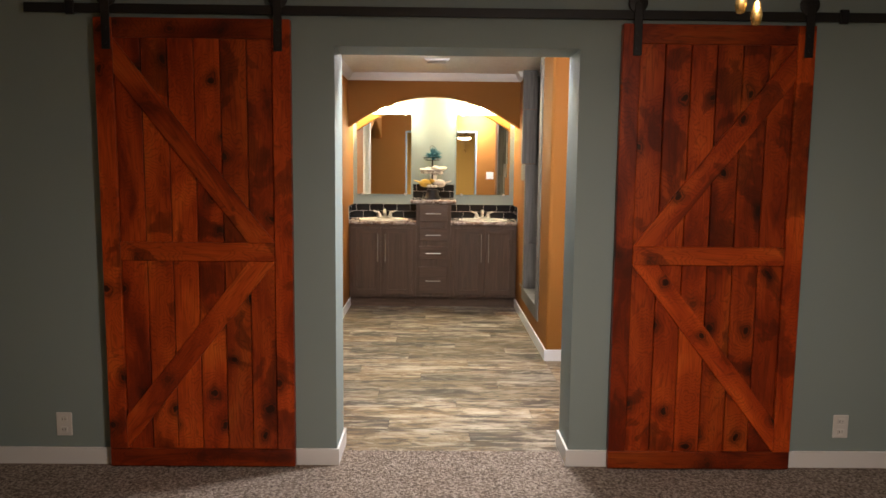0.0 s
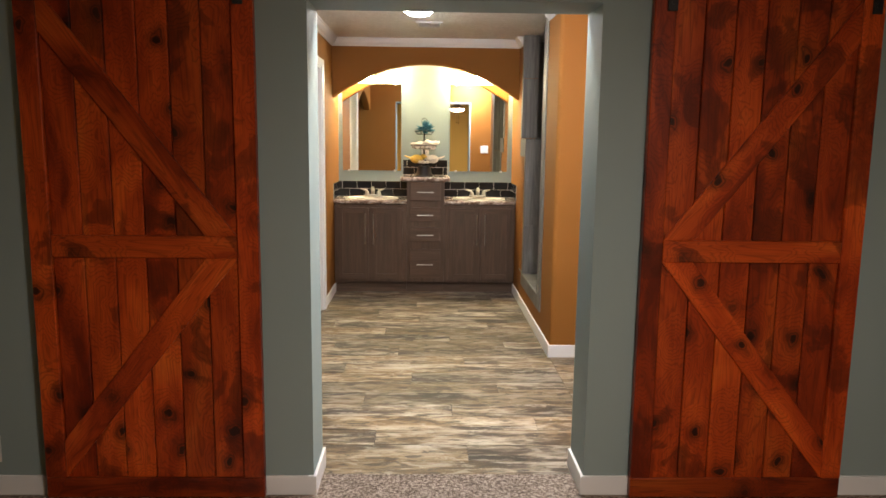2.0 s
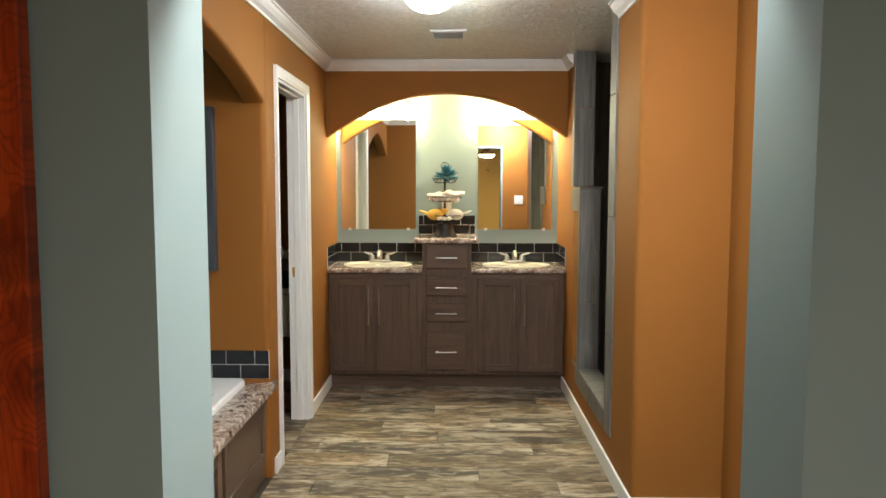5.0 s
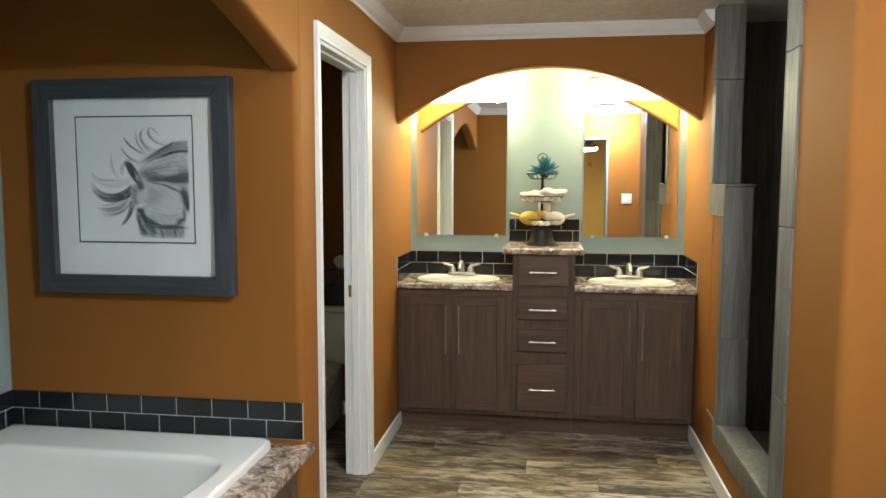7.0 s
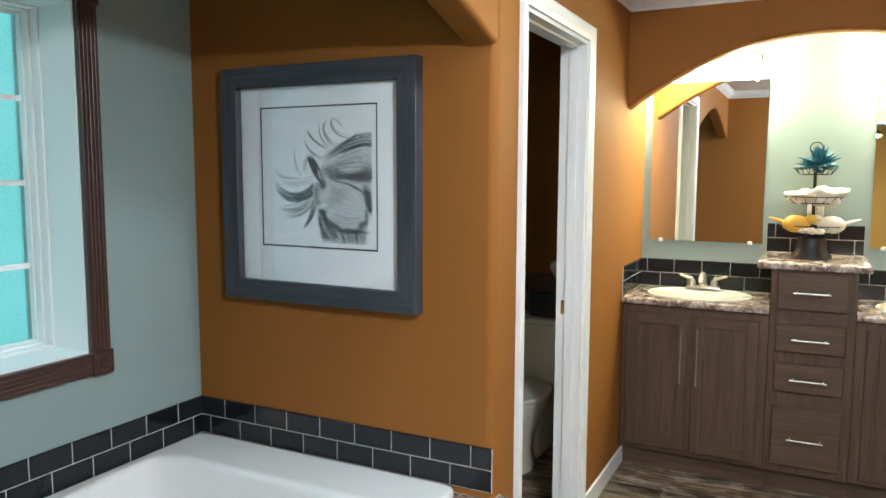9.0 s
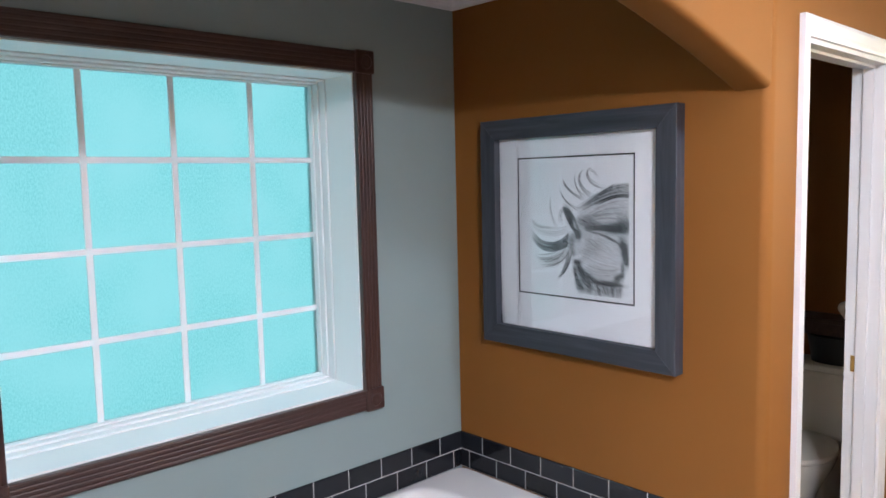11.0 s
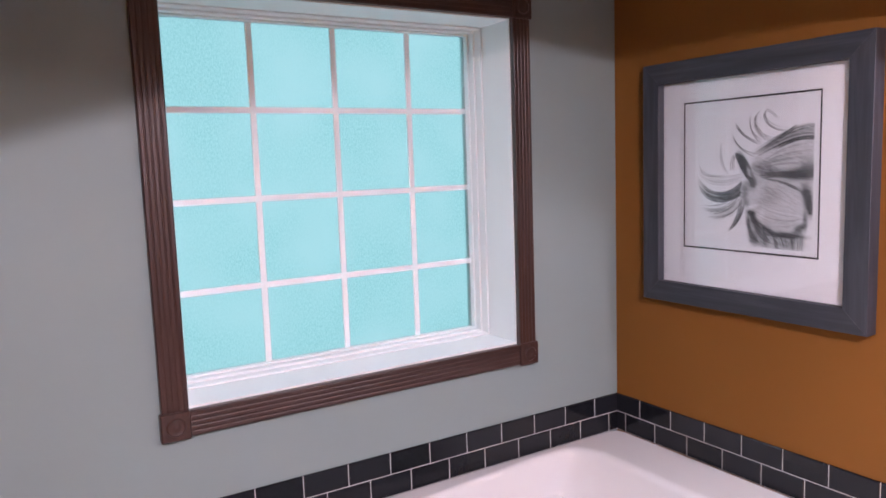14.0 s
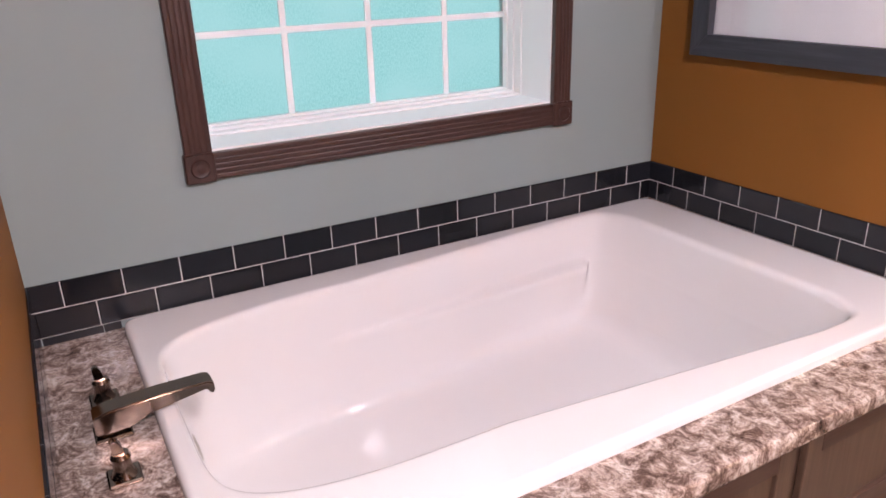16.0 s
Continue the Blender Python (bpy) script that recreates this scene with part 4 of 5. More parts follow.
part("key_line", solid((DX0, -0.0212, DZ0, DX1, -0.0202, DZ0 + 0.005), (DX0, -0.0212, DZ1 - 0.005, DX1, -0.0202, DZ1), (DX0, -0.0212, DZ0 + 0.005, DX0 + 0.004, -0.0202, DZ1 - 0.005), (DX1 - 0.004, -0.0212, DZ0 + 0.005, DX1, -0.0202, DZ1 - 0.005)), INK, pic, "thin black key line")


# The drawing: charcoal laid down stroke by stroke on a fine sheet of paper; u runs to the right and v down, both 0 to 1
GRID = 300
gu, gv = np.meshgrid(np.linspace(0, 1, GRID), np.linspace(0, 1, GRID))
charcoal = np.zeros((GRID, GRID))
hr = random.Random(8)


def lay(mask, dark, win=(slice(None), slice(None))):
    """Charcoal over what is there already; a negative dark lifts it off again."""
    if dark > 0:
        charcoal[win] = 1 - (1 - charcoal[win]) * (1 - mask * dark)
    else:
        charcoal[win] *= 1 + 3.0 * dark * mask


def rub(at, ru, rv, turn, dark):
    """A soft rubbed patch."""
    a = radians(turn)
    x, y = gu - at[0], gv - at[1]
    p, q2 = (x * math.cos(a) + y * math.sin(a)) / ru, (-x * math.sin(a) + y * math.cos(a)) / rv
    lay(np.exp(-1.1 * (p * p + q2 * q2) ** 1.25), dark)


def tone_field(pts, dark):
    """An even pale tone inside an outline, soft at its edge."""
    inside = np.zeros(gu.shape, bool)
    for (xa, ya), (xb, yb) in zip(pts, pts[1:] + pts[:1]):
        if ya != yb:
            inside ^= ((ya > gv) != (yb > gv)) & (gu < (xb - xa) * (gv - ya) / (yb - ya) + xa)
    soft = inside.astype(float)
    for k in range(3):
        for axis in (0, 1):
            soft = (np.roll(soft, 2, axis) + soft + np.roll(soft, -2, axis)) / 3
    lay(soft, dark)


def hair(p, width, dark):
    """One tapered stroke along a curve through four guiding points."""
    t = np.linspace(0, 1, 48)
    b0, b1, b2, b3 = (1 - t) ** 3, 3 * t * (1 - t) ** 2, 3 * t * t * (1 - t), t ** 3
    x, y = (b0 * p[0][k] + b1 * p[1][k] + b2 * p[2][k] + b3 * p[3][k] for k in (0, 1))
    w = width * (0.35 + 0.65 * np.sin(math.pi * (0.15 + 0.75 * t)))
    i0, i1 = (int(min(max(e * GRID, 0), GRID)) for e in (y.min() - 0.02, y.max() + 0.03))
    j0, j1 = (int(min(max(e * GRID, 0), GRID)) for e in (x.min() - 0.02, x.max() + 0.03))
    win = (slice(i0, i1), slice(j0, j1))
    d2 = ((gu[win][..., None] - x) ** 2 + (gv[win][..., None] - y) ** 2) / (w * w)
    fade = np.where(t > 0.75, (1 - t) * 3.2 + 0.2, 1.0)
    lay((np.exp(-1.4 * d2) * fade).max(axis=2), dark, win)


def lock(first, last, n, thin, thick, dark):
    """Strokes fanned from one guiding curve to another."""
    n = int(n * 1.3)
    for k in range(n):
        s = (k + hr.uniform(0.0, 1.0)) / n
        pts = [(a[0] + (c[0] - a[0]) * s + hr.uniform(-0.008, 0.008), a[1] + (c[1] - a[1]) * s + hr.uniform(-0.008, 0.008)) for a, c in zip(first, last)]
        hair(pts, hr.uniform(thin, thick) * 0.48, min(0.97, dark * hr.choice((0.4, 0.7, 1.1, 1.8, 2.8))))


tone_field([(0.521, 0.526),(0.538, 0.419),(0.614, 0.344),(0.742, 0.253),(0.850, 0.199),(0.967, 0.188),(0.965, 0.308),(0.963, 0.539),(0.965, 0.708),(0.927, 0.811),(0.910, 0.969),(0.737, 0.974),(0.613, 0.965),(0.536, 0.939),(0.524, 0.857),(0.500, 0.750),(0.468, 0.694),(0.453, 0.631),(0.460, 0.554)], 0.20)
# neck, throat and cheek
rub((0.636, 0.464), 0.085, 0.040, 8, 0.45)
rub((0.779, 0.490), 0.14, 0.030, 4, 0.42)
rub((0.900, 0.488), 0.10, 0.040, -4, 0.75)
rub((0.929, 0.447), 0.06, 0.05, 0, 0.25)
rub((0.817, 0.358), 0.17, 0.06, -8, -0.10)
rub((0.789, 0.713), 0.16, 0.11, 0, -0.14)
rub((0.670, 0.634), 0.07, 0.06, 0, 0.14)
rub((0.587, 0.600), 0.03, 0.05, 0, -0.14)
rub((0.534, 0.646), 0.035, 0.06, 0, -0.10)
rub((0.492, 0.604), 0.028, 0.06, 0, 0.30)
rub((0.503, 0.680), 0.025, 0.03, 0, 0.22)
rub((0.934, 0.657), 0.026, 0.085, -12, 0.88)
rub((0.951, 0.709), 0.016, 0.03, 0, 0.7)
rub((0.922, 0.611), 0.035, 0.05, -30, 0.45)
rub((0.795, 0.880), 0.115, 0.018, 2, 0.92)
rub((0.660, 0.852), 0.07, 0.022, 28, 0.70)
rub((0.885, 0.832), 0.05, 0.024, -38, 0.62)
rub((0.918, 0.776), 0.014, 0.06, 0, 0.45)
# eye, brow and nose
rub((0.540, 0.748), 0.034, 0.018, 14, 1.0)
rub((0.560, 0.782), 0.026, 0.022, 20, 0.85)
rub((0.545, 0.705), 0.045, 0.016, -18, -0.24)
rub((0.610, 0.760), 0.035, 0.035, 0, -0.20)
rub((0.500, 0.740), 0.018, 0.040, -10, -0.18)
rub((0.587, 0.820), 0.05, 0.028, 45, 0.60)
rub((0.524, 0.834), 0.014, 0.06, -14, 0.70)
rub((0.558, 0.911), 0.030, 0.05, -18, 0.55)
rub((0.643, 0.922), 0.04, 0.045, 0, 0.28)
rub((0.793, 0.932), 0.12, 0.035, 2, 0.20)
# ear
lock([(0.425, 0.364),(0.445, 0.451),(0.493, 0.502),(0.549, 0.557)], [(0.428, 0.361),(0.518, 0.381),(0.533, 0.463),(0.572, 0.550)], 22, 0.006, 0.010, 0.38)
rub((0.482, 0.432), 0.028, 0.075, -24, 0.85)
rub((0.458, 0.394), 0.020, 0.045, -28, 0.60)
rub((0.549, 0.549), 0.030, 0.035, -20, 0.70)
rub((0.518, 0.476), 0.012, 0.05, -22, -0.22)
# crest of the mane
lock([(0.964, 0.189),(0.838, 0.182),(0.695, 0.256),(0.500, 0.364)], [(0.963, 0.275),(0.854, 0.261),(0.727, 0.303),(0.531, 0.410)], 46, 0.004, 0.010, 0.17)
lock([(0.964, 0.264),(0.874, 0.256),(0.781, 0.282),(0.684, 0.329)], [(0.963, 0.282),(0.873, 0.273),(0.794, 0.295),(0.711, 0.339)], 12, 0.005, 0.009, 0.42)
lock([(0.851, 0.193),(0.770, 0.226),(0.701, 0.272),(0.541, 0.362)], [(0.837, 0.216),(0.769, 0.256),(0.692, 0.302),(0.555, 0.375)], 14, 0.004, 0.008, 0.36)
# neck and throat hair
lock([(0.596, 0.419),(0.711, 0.339),(0.833, 0.299),(0.963, 0.290)], [(0.594, 0.462),(0.735, 0.424),(0.854, 0.424),(0.960, 0.447)], 30, 0.005, 0.010, 0.09)
lock([(0.607, 0.487),(0.732, 0.473),(0.864, 0.483),(0.963, 0.470)], [(0.627, 0.518),(0.731, 0.509),(0.863, 0.519),(0.963, 0.534)], 22, 0.004, 0.008, 0.30)
lock([(0.606, 0.512),(0.730, 0.534),(0.834, 0.579),(0.922, 0.611)], [(0.675, 0.523),(0.809, 0.544),(0.886, 0.565),(0.933, 0.658)], 20, 0.003, 0.006, 0.20)
lock([(0.588, 0.575),(0.701, 0.559),(0.819, 0.615),(0.880, 0.708)], [(0.592, 0.788),(0.688, 0.856),(0.823, 0.850),(0.890, 0.778)], 26, 0.005, 0.012, 0.045)
# forelock
lock([(0.466, 0.530),(0.377, 0.634),(0.200, 0.655),(0.112, 0.502)], [(0.456, 0.631),(0.342, 0.704),(0.197, 0.709),(0.116, 0.590)], 46, 0.004, 0.008, 0.36)
lock([(0.467, 0.541),(0.424, 0.606),(0.361, 0.635),(0.266, 0.645)], [(0.456, 0.637),(0.406, 0.672),(0.344, 0.668),(0.265, 0.659)], 14, 0.007, 0.013, 0.30)
lock([(0.464, 0.477),(0.368, 0.517),(0.207, 0.520),(0.126, 0.434)], [(0.462, 0.525),(0.364, 0.576),(0.203, 0.601),(0.114, 0.495)], 16, 0.003, 0.006, 0.22)
lock([(0.453, 0.637),(0.371, 0.739),(0.260, 0.746),(0.129, 0.715)], [(0.475, 0.681),(0.423, 0.775),(0.320, 0.811),(0.215, 0.816)], 18, 0.004, 0.008, 0.30)
lock([(0.454, 0.669),(0.450, 0.753),(0.421, 0.814),(0.357, 0.882)], [(0.486, 0.696),(0.479, 0.771),(0.435, 0.832),(0.383, 0.867)], 14, 0.004, 0.009, 0.42)
lock([(0.448, 0.580),(0.374, 0.686),(0.245, 0.720),(0.147, 0.698)], [(0.453, 0.631),(0.402, 0.750),(0.305, 0.796),(0.194, 0.750)], 12, 0.003, 0.006, 0.30)
# loose hairs
lock([(0.334, 0.494),(0.282, 0.416),(0.279, 0.341),(0.318, 0.276)], [(0.361, 0.488),(0.302, 0.420),(0.298, 0.341),(0.311, 0.295)], 4, 0.003, 0.005, 0.42)
lock([(0.386, 0.467),(0.370, 0.416),(0.391, 0.364),(0.426, 0.342)], [(0.417, 0.458),(0.396, 0.419),(0.409, 0.381),(0.445, 0.362)], 5, 0.003, 0.005, 0.45)
lock([(0.130, 0.427),(0.142, 0.501),(0.248, 0.526),(0.385, 0.478)], [(0.121, 0.461),(0.158, 0.521),(0.265, 0.519),(0.400, 0.490)], 3, 0.003, 0.005, 0.60)
lock([(0.533, 0.372),(0.446, 0.330),(0.396, 0.277),(0.391, 0.217)], [(0.570, 0.356),(0.461, 0.336),(0.411, 0.284),(0.395, 0.232)], 4, 0.003, 0.006, 0.51)
lock([(0.580, 0.306),(0.465, 0.254),(0.418, 0.195),(0.418, 0.141)], [(0.602, 0.288),(0.516, 0.267),(0.445, 0.215),(0.429, 0.176)], 5, 0.003, 0.006, 0.51)
lock([(0.770, 0.234),(0.637, 0.218),(0.594, 0.102),(0.643, 0.081)], [(0.811, 0.204),(0.663, 0.198),(0.605, 0.115),(0.649, 0.086)], 5, 0.004, 0.006, 0.60)
lock([(0.640, 0.080),(0.682, 0.085),(0.701, 0.120),(0.731, 0.149)], [(0.646, 0.083),(0.675, 0.095),(0.701, 0.126),(0.720, 0.141)], 2, 0.003, 0.004, 0.48)
lock([(0.673, 0.280),(0.554, 0.252),(0.516, 0.129),(0.600, 0.090)], [(0.715, 0.260),(0.590, 0.244),(0.540, 0.149),(0.583, 0.097)], 6, 0.003, 0.006, 0.51)
lock([(0.616, 0.296),(0.529, 0.251),(0.500, 0.179),(0.528, 0.089)], [(0.645, 0.283),(0.547, 0.249),(0.515, 0.186),(0.521, 0.111)], 4, 0.003, 0.006, 0.45)
# nose and chin hair
lock([(0.504, 0.756),(0.514, 0.845),(0.550, 0.919),(0.613, 0.965)], [(0.578, 0.789),(0.611, 0.850),(0.658, 0.889),(0.700, 0.879)], 26, 0.004, 0.010, 0.13)
lock([(0.575, 0.846),(0.588, 0.890),(0.629, 0.924),(0.670, 0.938)], [(0.618, 0.849),(0.645, 0.884),(0.657, 0.908),(0.692, 0.917)], 8, 0.004, 0.007, 0.22)
lock([(0.666, 0.882),(0.678, 0.906),(0.712, 0.928),(0.721, 0.966)], [(0.915, 0.859),(0.911, 0.895),(0.907, 0.932),(0.903, 0.970)], 14, 0.003, 0.006, 0.30)
rub((0.723, 0.933), 0.014, 0.04, -14, 0.45)
rub((0.835, 0.921), 0.012, 0.05, -8, 0.40)
# the tooth of the paper and the lie of the coat break up the even tones
speck = np.random.RandomState(5).rand(GRID, GRID) - 0.5
for step in (1, 2, 3):
    speck = (speck + np.roll(np.roll(speck, step, 1), step // 2, 0) + np.roll(np.roll(speck, -step, 1), -(step // 2), 0)) / 1.9
charcoal = np.clip(charcoal * (1 + 0.55 * speck), 0, 1)
charcoal = 1 - (1 - charcoal) ** 2.1
charcoal *= (gu < 0.968) & (gv < 0.972) & (gu > 0.015) & (gv > 0.015)


def drawing_mat():
    m, n, l, b = shader("charcoal_on_paper", (0.8, 0.8, 0.8), 0.8, 0.0, 0.2)
    at = n.new("ShaderNodeAttribute")
    at.attribute_name = "charcoal"
    v = coords(n, l)
    grain = ramp(n, l, noise_tex(n, l, v, 420, 4, 0.7), [(0.35, (0.88, 0.88, 0.88)), (0.60, (1, 1, 1))])
    l.new(mixc(n, l, mixc(n, l, 1.0, at.outputs["Color"], grain, "MULTIPLY"), (0.83, 0.845, 0.865), (0.010, 0.014, 0.017)), b.inputs["Base Color"])
    return m


px0, px1, pz0, pz1 = DX0 + 0.005, DX1 - 0.005, DZ0 + 0.006, DZ1 - 0.006
sheet = bpy.data.meshes.new("drawing_paper")
sheet.from_pydata([(px0 + (px1 - px0) * j / (GRID - 1), -0.0208, pz1 - (pz1 - pz0) * i / (GRID - 1)) for i in range(GRID) for j in range(GRID)], [],
                  [(i * GRID + j, (i + 1) * GRID + j, (i + 1) * GRID + j + 1, i * GRID + j + 1) for i in range(GRID - 1) for j in range(GRID - 1)])
rubbed = sheet.attributes.new("charcoal", "FLOAT_COLOR", "POINT")
rubbed.data.foreach_set("color", np.repeat(charcoal.ravel(), 4).astype(np.float32))
sheet.materials.append(drawing_mat())
paper = new("drawing_paper", sheet)
paper.parent = pic
tagged(paper, "charcoal horse head with a windblown mane on pale paper")


def glazing_mat():
    m = bpy.data.materials.new("picture_glass")
    m.use_nodes = True
    n, l = m.node_tree.nodes, m.node_tree.links
    n.clear()
    o, mx, tr, gl, fr = (n.new("ShaderNode" + k) for k in ("OutputMaterial", "MixShader", "BsdfTransparent", "BsdfGlossy", "Fresnel"))
    gl.inputs["Roughness"].default_value = 0.02
    fr.inputs["IOR"].default_value = 1.45
    l.new(fr.outputs[0], mx.inputs[0])
    l.new(tr.outputs[0], mx.inputs[1])
    l.new(gl.outputs[0], mx.inputs[2])
    l.new(mx.outputs[0], o.inputs[0])
    return m


glazing = part("glazing", solid((-PW / 2 + fw - 0.003, -0.0285, fw - 0.003, PW / 2 - fw + 0.003, -0.0265, PH - fw + 0.003)), glazing_mat(), pic, "clear picture glass")
glazing.visible_shadow = False

# ---- door trim and doors ----


def casing(x, y0, y1, z, sgn, label, name):
    """Casing round an opening in a wall that faces sgn along x."""
    th = thing(name, (x, (y0 + y1) / 2, 0), label, "door frame", kind="structure")
    h = (y1 - y0) / 2
    w = 0.056
    prof = [(0, 0), (0.010, 0), (0.012, 0.010), (0.016, 0.020), (0.019, 0.045), (0.017, w), (0, w)]
    for side in (-1, 1):
        bm = bmesh.new()
        A = [bm.verts.new((sgn * u, side * (h + v), 0)) for u, v in prof]
        B = [bm.verts.new((sgn * u, side * (h + v), z + v)) for u, v in prof]
        for i in range(len(prof)):
            j = (i + 1) % len(prof)
            bm.faces.new((A[i], B[i], B[j], A[j]))
        bm.faces.new(A), bm.faces.new(B[::-1])
        bmesh.ops.recalc_face_normals(bm, faces=bm.faces)
        part("side_casing", bm, WHITE, th)
    bm = bmesh.new()
    A = [bm.verts.new((sgn * u, -h - v, z + v)) for u, v in prof]
    B = [bm.verts.new((sgn * u, h + v, z + v)) for u, v in prof]
    for i in range(len(prof)):
        j = (i + 1) % len(prof)
        bm.faces.new((A[i], B[i], B[j], A[j]))
    bm.faces.new(A), bm.faces.new(B[::-1])
    bmesh.ops.recalc_face_normals(bm, faces=bm.faces)
    part("head_casing", bm, WHITE, th)
    d = 0.112
    xa, xb = (-d, 0.0) if sgn > 0 else (0.0, d)
    part("jamb", solid((xa, -h, 0, xb, -h + 0.016, z), (xa, h - 0.016, 0, xb, h, z), (xa, -h + 0.016, z - 0.016, xb, h - 0.016, z)), WHITE, th)
    xm = -0.055 * sgn
    part("stop", solid((xm - 0.018, -h + 0.016, 0, xm + 0.018, -h + 0.026, z - 0.016), (xm - 0.018, h - 0.026, 0, xm + 0.018, h - 0.016, z - 0.016), (xm - 0.018, -h + 0.026, z - 0.026, xm + 0.018, h - 0.026, z - 0.016), bevel=0.001), WHITE, th)
    return th


f = casing(LX, DY0, DY1, DZ, 1, "white painted casing of the toilet room doorway", "door_1")
part("strike_plate", solid((-0.090, 0.347, 0.915, -0.066, 0.3495, 0.975)), BRASS, f, "brass strike plate")
casing(NX, 4.08, 4.82, DZ, -1, "white painted casing of the closet door", "door_2")


def door_leaf(place, turn, w, label):
    th = thing("door_leaf", place, label, "door", kind="structure", turn=turn)
    part("slab", solid((0, -0.017, 0.008, w, 0.017, 2.026), bevel=0.002), DOORWHITE, th)
    for z0, z1 in ((0.16, 0.80), (0.94, 1.86)):
        for x0, x1 in ((0.10, w / 2 - 0.04), (w / 2 + 0.04, w - 0.10)):
            for s in (-1, 1):
                part("panel", solid((x0, min(s * 0.0155, s * 0.021), z0, x1, max(s * 0.0155, s * 0.021), z1), bevel=0.0025), DOORWHITE, th)
    for s in (-1, 1):
        k = lathe([(0.032, 0), (0.030, 0.006), (0.012, 0.010), (0.011, 0.030), (0.024, 0.040), (0.029, 0.052), (0.024, 0.064), (0, 0.068)], steps=20)
        bmesh.ops.rotate(k, verts=k.verts, cent=(0, 0, 0), matrix=Matrix.Rotation(radians(-90 * s), 3, "X"))
        bmesh.ops.translate(k, verts=k.verts, vec=(w - 0.065, s * 0.017, 0.93))
        part("knob", k, NICKEL, th, "satin nickel door knob", 40)
    return th


door_leaf((NX + 0.02, 4.098, 0), 90, 0.704, "white panelled closet door, closed, with a satin nickel knob")
door_leaf((LX - 0.125, DY0 - 0.01, 0), 181, 0.69, "white panelled toilet room door, swung fully open")

# ---- shower opening ----
tr = thing("shower_surround", (RX, 0, 0), "grey wood-look tile trim round the walk-in shower opening", "shower", kind="structure")
TH = 0.010
for a, b in ((SZ0 - 0.10, 0.72), (0.723, 1.33), (1.333, 1.94), (1.943, CZ - 0.001)):
    part("tile", solid((-TH, SY0 - 0.135, a, 0.002, SY0, b), bevel=0.002), SHOWER, tr)
    part("tile", solid((-TH, SY0 + 0.001, max(a, SZ0 + 0.002), 0.125, SY0 + 0.010, b), bevel=0.002), SHOWER, tr)
for a, b in ((1.485, 2.0), (2.003, CZ - 0.001)):
    part("tile", solid((-TH, SY1, a, 0.002, SY1 + 0.075, b), bevel=0.002), SHOWER, tr)
    part("tile", solid((-TH, SY1 - 0.010, a, 0.125, SY1 - 0.001, b), bevel=0.002), SHOWER, tr)
for a, b in ((5.847, 6.30), (6.303, 6.80)):
    part("tile", solid((-TH, a, SZ0 - 0.104, 0.002, b, SZ0 - 0.001), bevel=0.002), SHOWER, tr)
for a, b in ((5.86, 6.40), (6.403, 6.97)):
    part("tile", solid((-TH, a, SZ0, 0.125, b, SZ0 + 0.010), bevel=0.002), SHOWER, tr)
part("half_wall", solid((0.004, 6.705, SZ0 + 0.011, 0.118, SY1 - 0.011, 1.468)), SHOWER, tr, "grey tiled half wall")
for a, b in ((SZ0 + 0.011, 0.74), (0.743, 1.32)):
    part("tile", solid((-TH, 6.695, a, 0.003, 6.76, b), bevel=0.002), SHOWER, tr)
    part("tile", solid((-TH + 0.002, 6.694, a, 0.120, 6.704, b + (0.145 if b > 1 else 0)), bevel=0.002), SHOWER, tr)
part("tile", solid((-TH - 0.002, 6.695, 1.325, 0.003, 7.03, 1.468), bevel=0.002), SHOWER, tr)
part("cap", solid((-TH - 0.003, 6.690, 1.469, 0.125, SY1 - 0.011, 1.481), bevel=0.002), SHOWER, tr)
structure("wall_half_face", solid((RX + 0.0015, 6.76, SZ0 - 0.012, RX + 0.0038, SY1, 1.325)), ORANGE, "burnt orange face of the shower half wall", "wall")
structure("shower_pan", solid((RX + 0.12, NY + 0.12, 0, 1.75, 7.42, 0.06)), ACRYLIC, "white acrylic shower pan", "floor")

# ---- toilet room ----
to = thing("toilet", (-1.43, 7.53, 0), "cream-white two-piece toilet with its lid closed", "toilet")
part("tank", solid((-0.215, -0.20, 0.375, 0.215, -0.01, 0.70), bevel=0.03, segments=3), PORCELAIN, to, "", 40)
part("tank_lid", solid((-0.225, -0.21, 0.70, 0.225, -0.005, 0.735), bevel=0.012, segments=2), PORCELAIN, to, "", 40)
part("bowl", lathe([(0.11, 0), (0.115, 0.02), (0.095, 0.10), (0.11, 0.20), (0.16, 0.30), (0.185, 0.36), (0.188, 0.385), (0, 0.385)], (0, -0.46, 0), 32, 1.0, 1.28), PORCELAIN, to, "", 50)
part("pedestal", solid((-0.10, -0.34, 0, 0.10, -0.05, 0.375), bevel=0.03, segments=3), PORCELAIN, to, "", 40)
part("lid", lathe([(0.190, 0.387), (0.193, 0.398), (0.188, 0.41), (0.12, 0.418), (0, 0.42)], (0, -0.455, 0), 32, 1.0, 1.26), PORCELAIN, to, "", 40)
bk = thing("basket", (-1.36, 7.43, 0.735), "black woven basket on the toilet tank", "basket")
part("body", lathe([(0, 0), (0.10, 0), (0.115, 0.11), (0.118, 0.13), (0.108, 0.13), (0.10, 0.02), (0, 0.02)], steps=20, sx=1.2, sy=0.7), IRON, bk, "", 40)
sh = thing("wall_shelf", (-1.43, 7.55, 0.93), "dark brown wooden wall shelf above the toilet", "shelf")
part("board", solid((-0.30, -0.18, 0, 0.30, -0.001, 0.022), bevel=0.002), TRIM_H, sh)
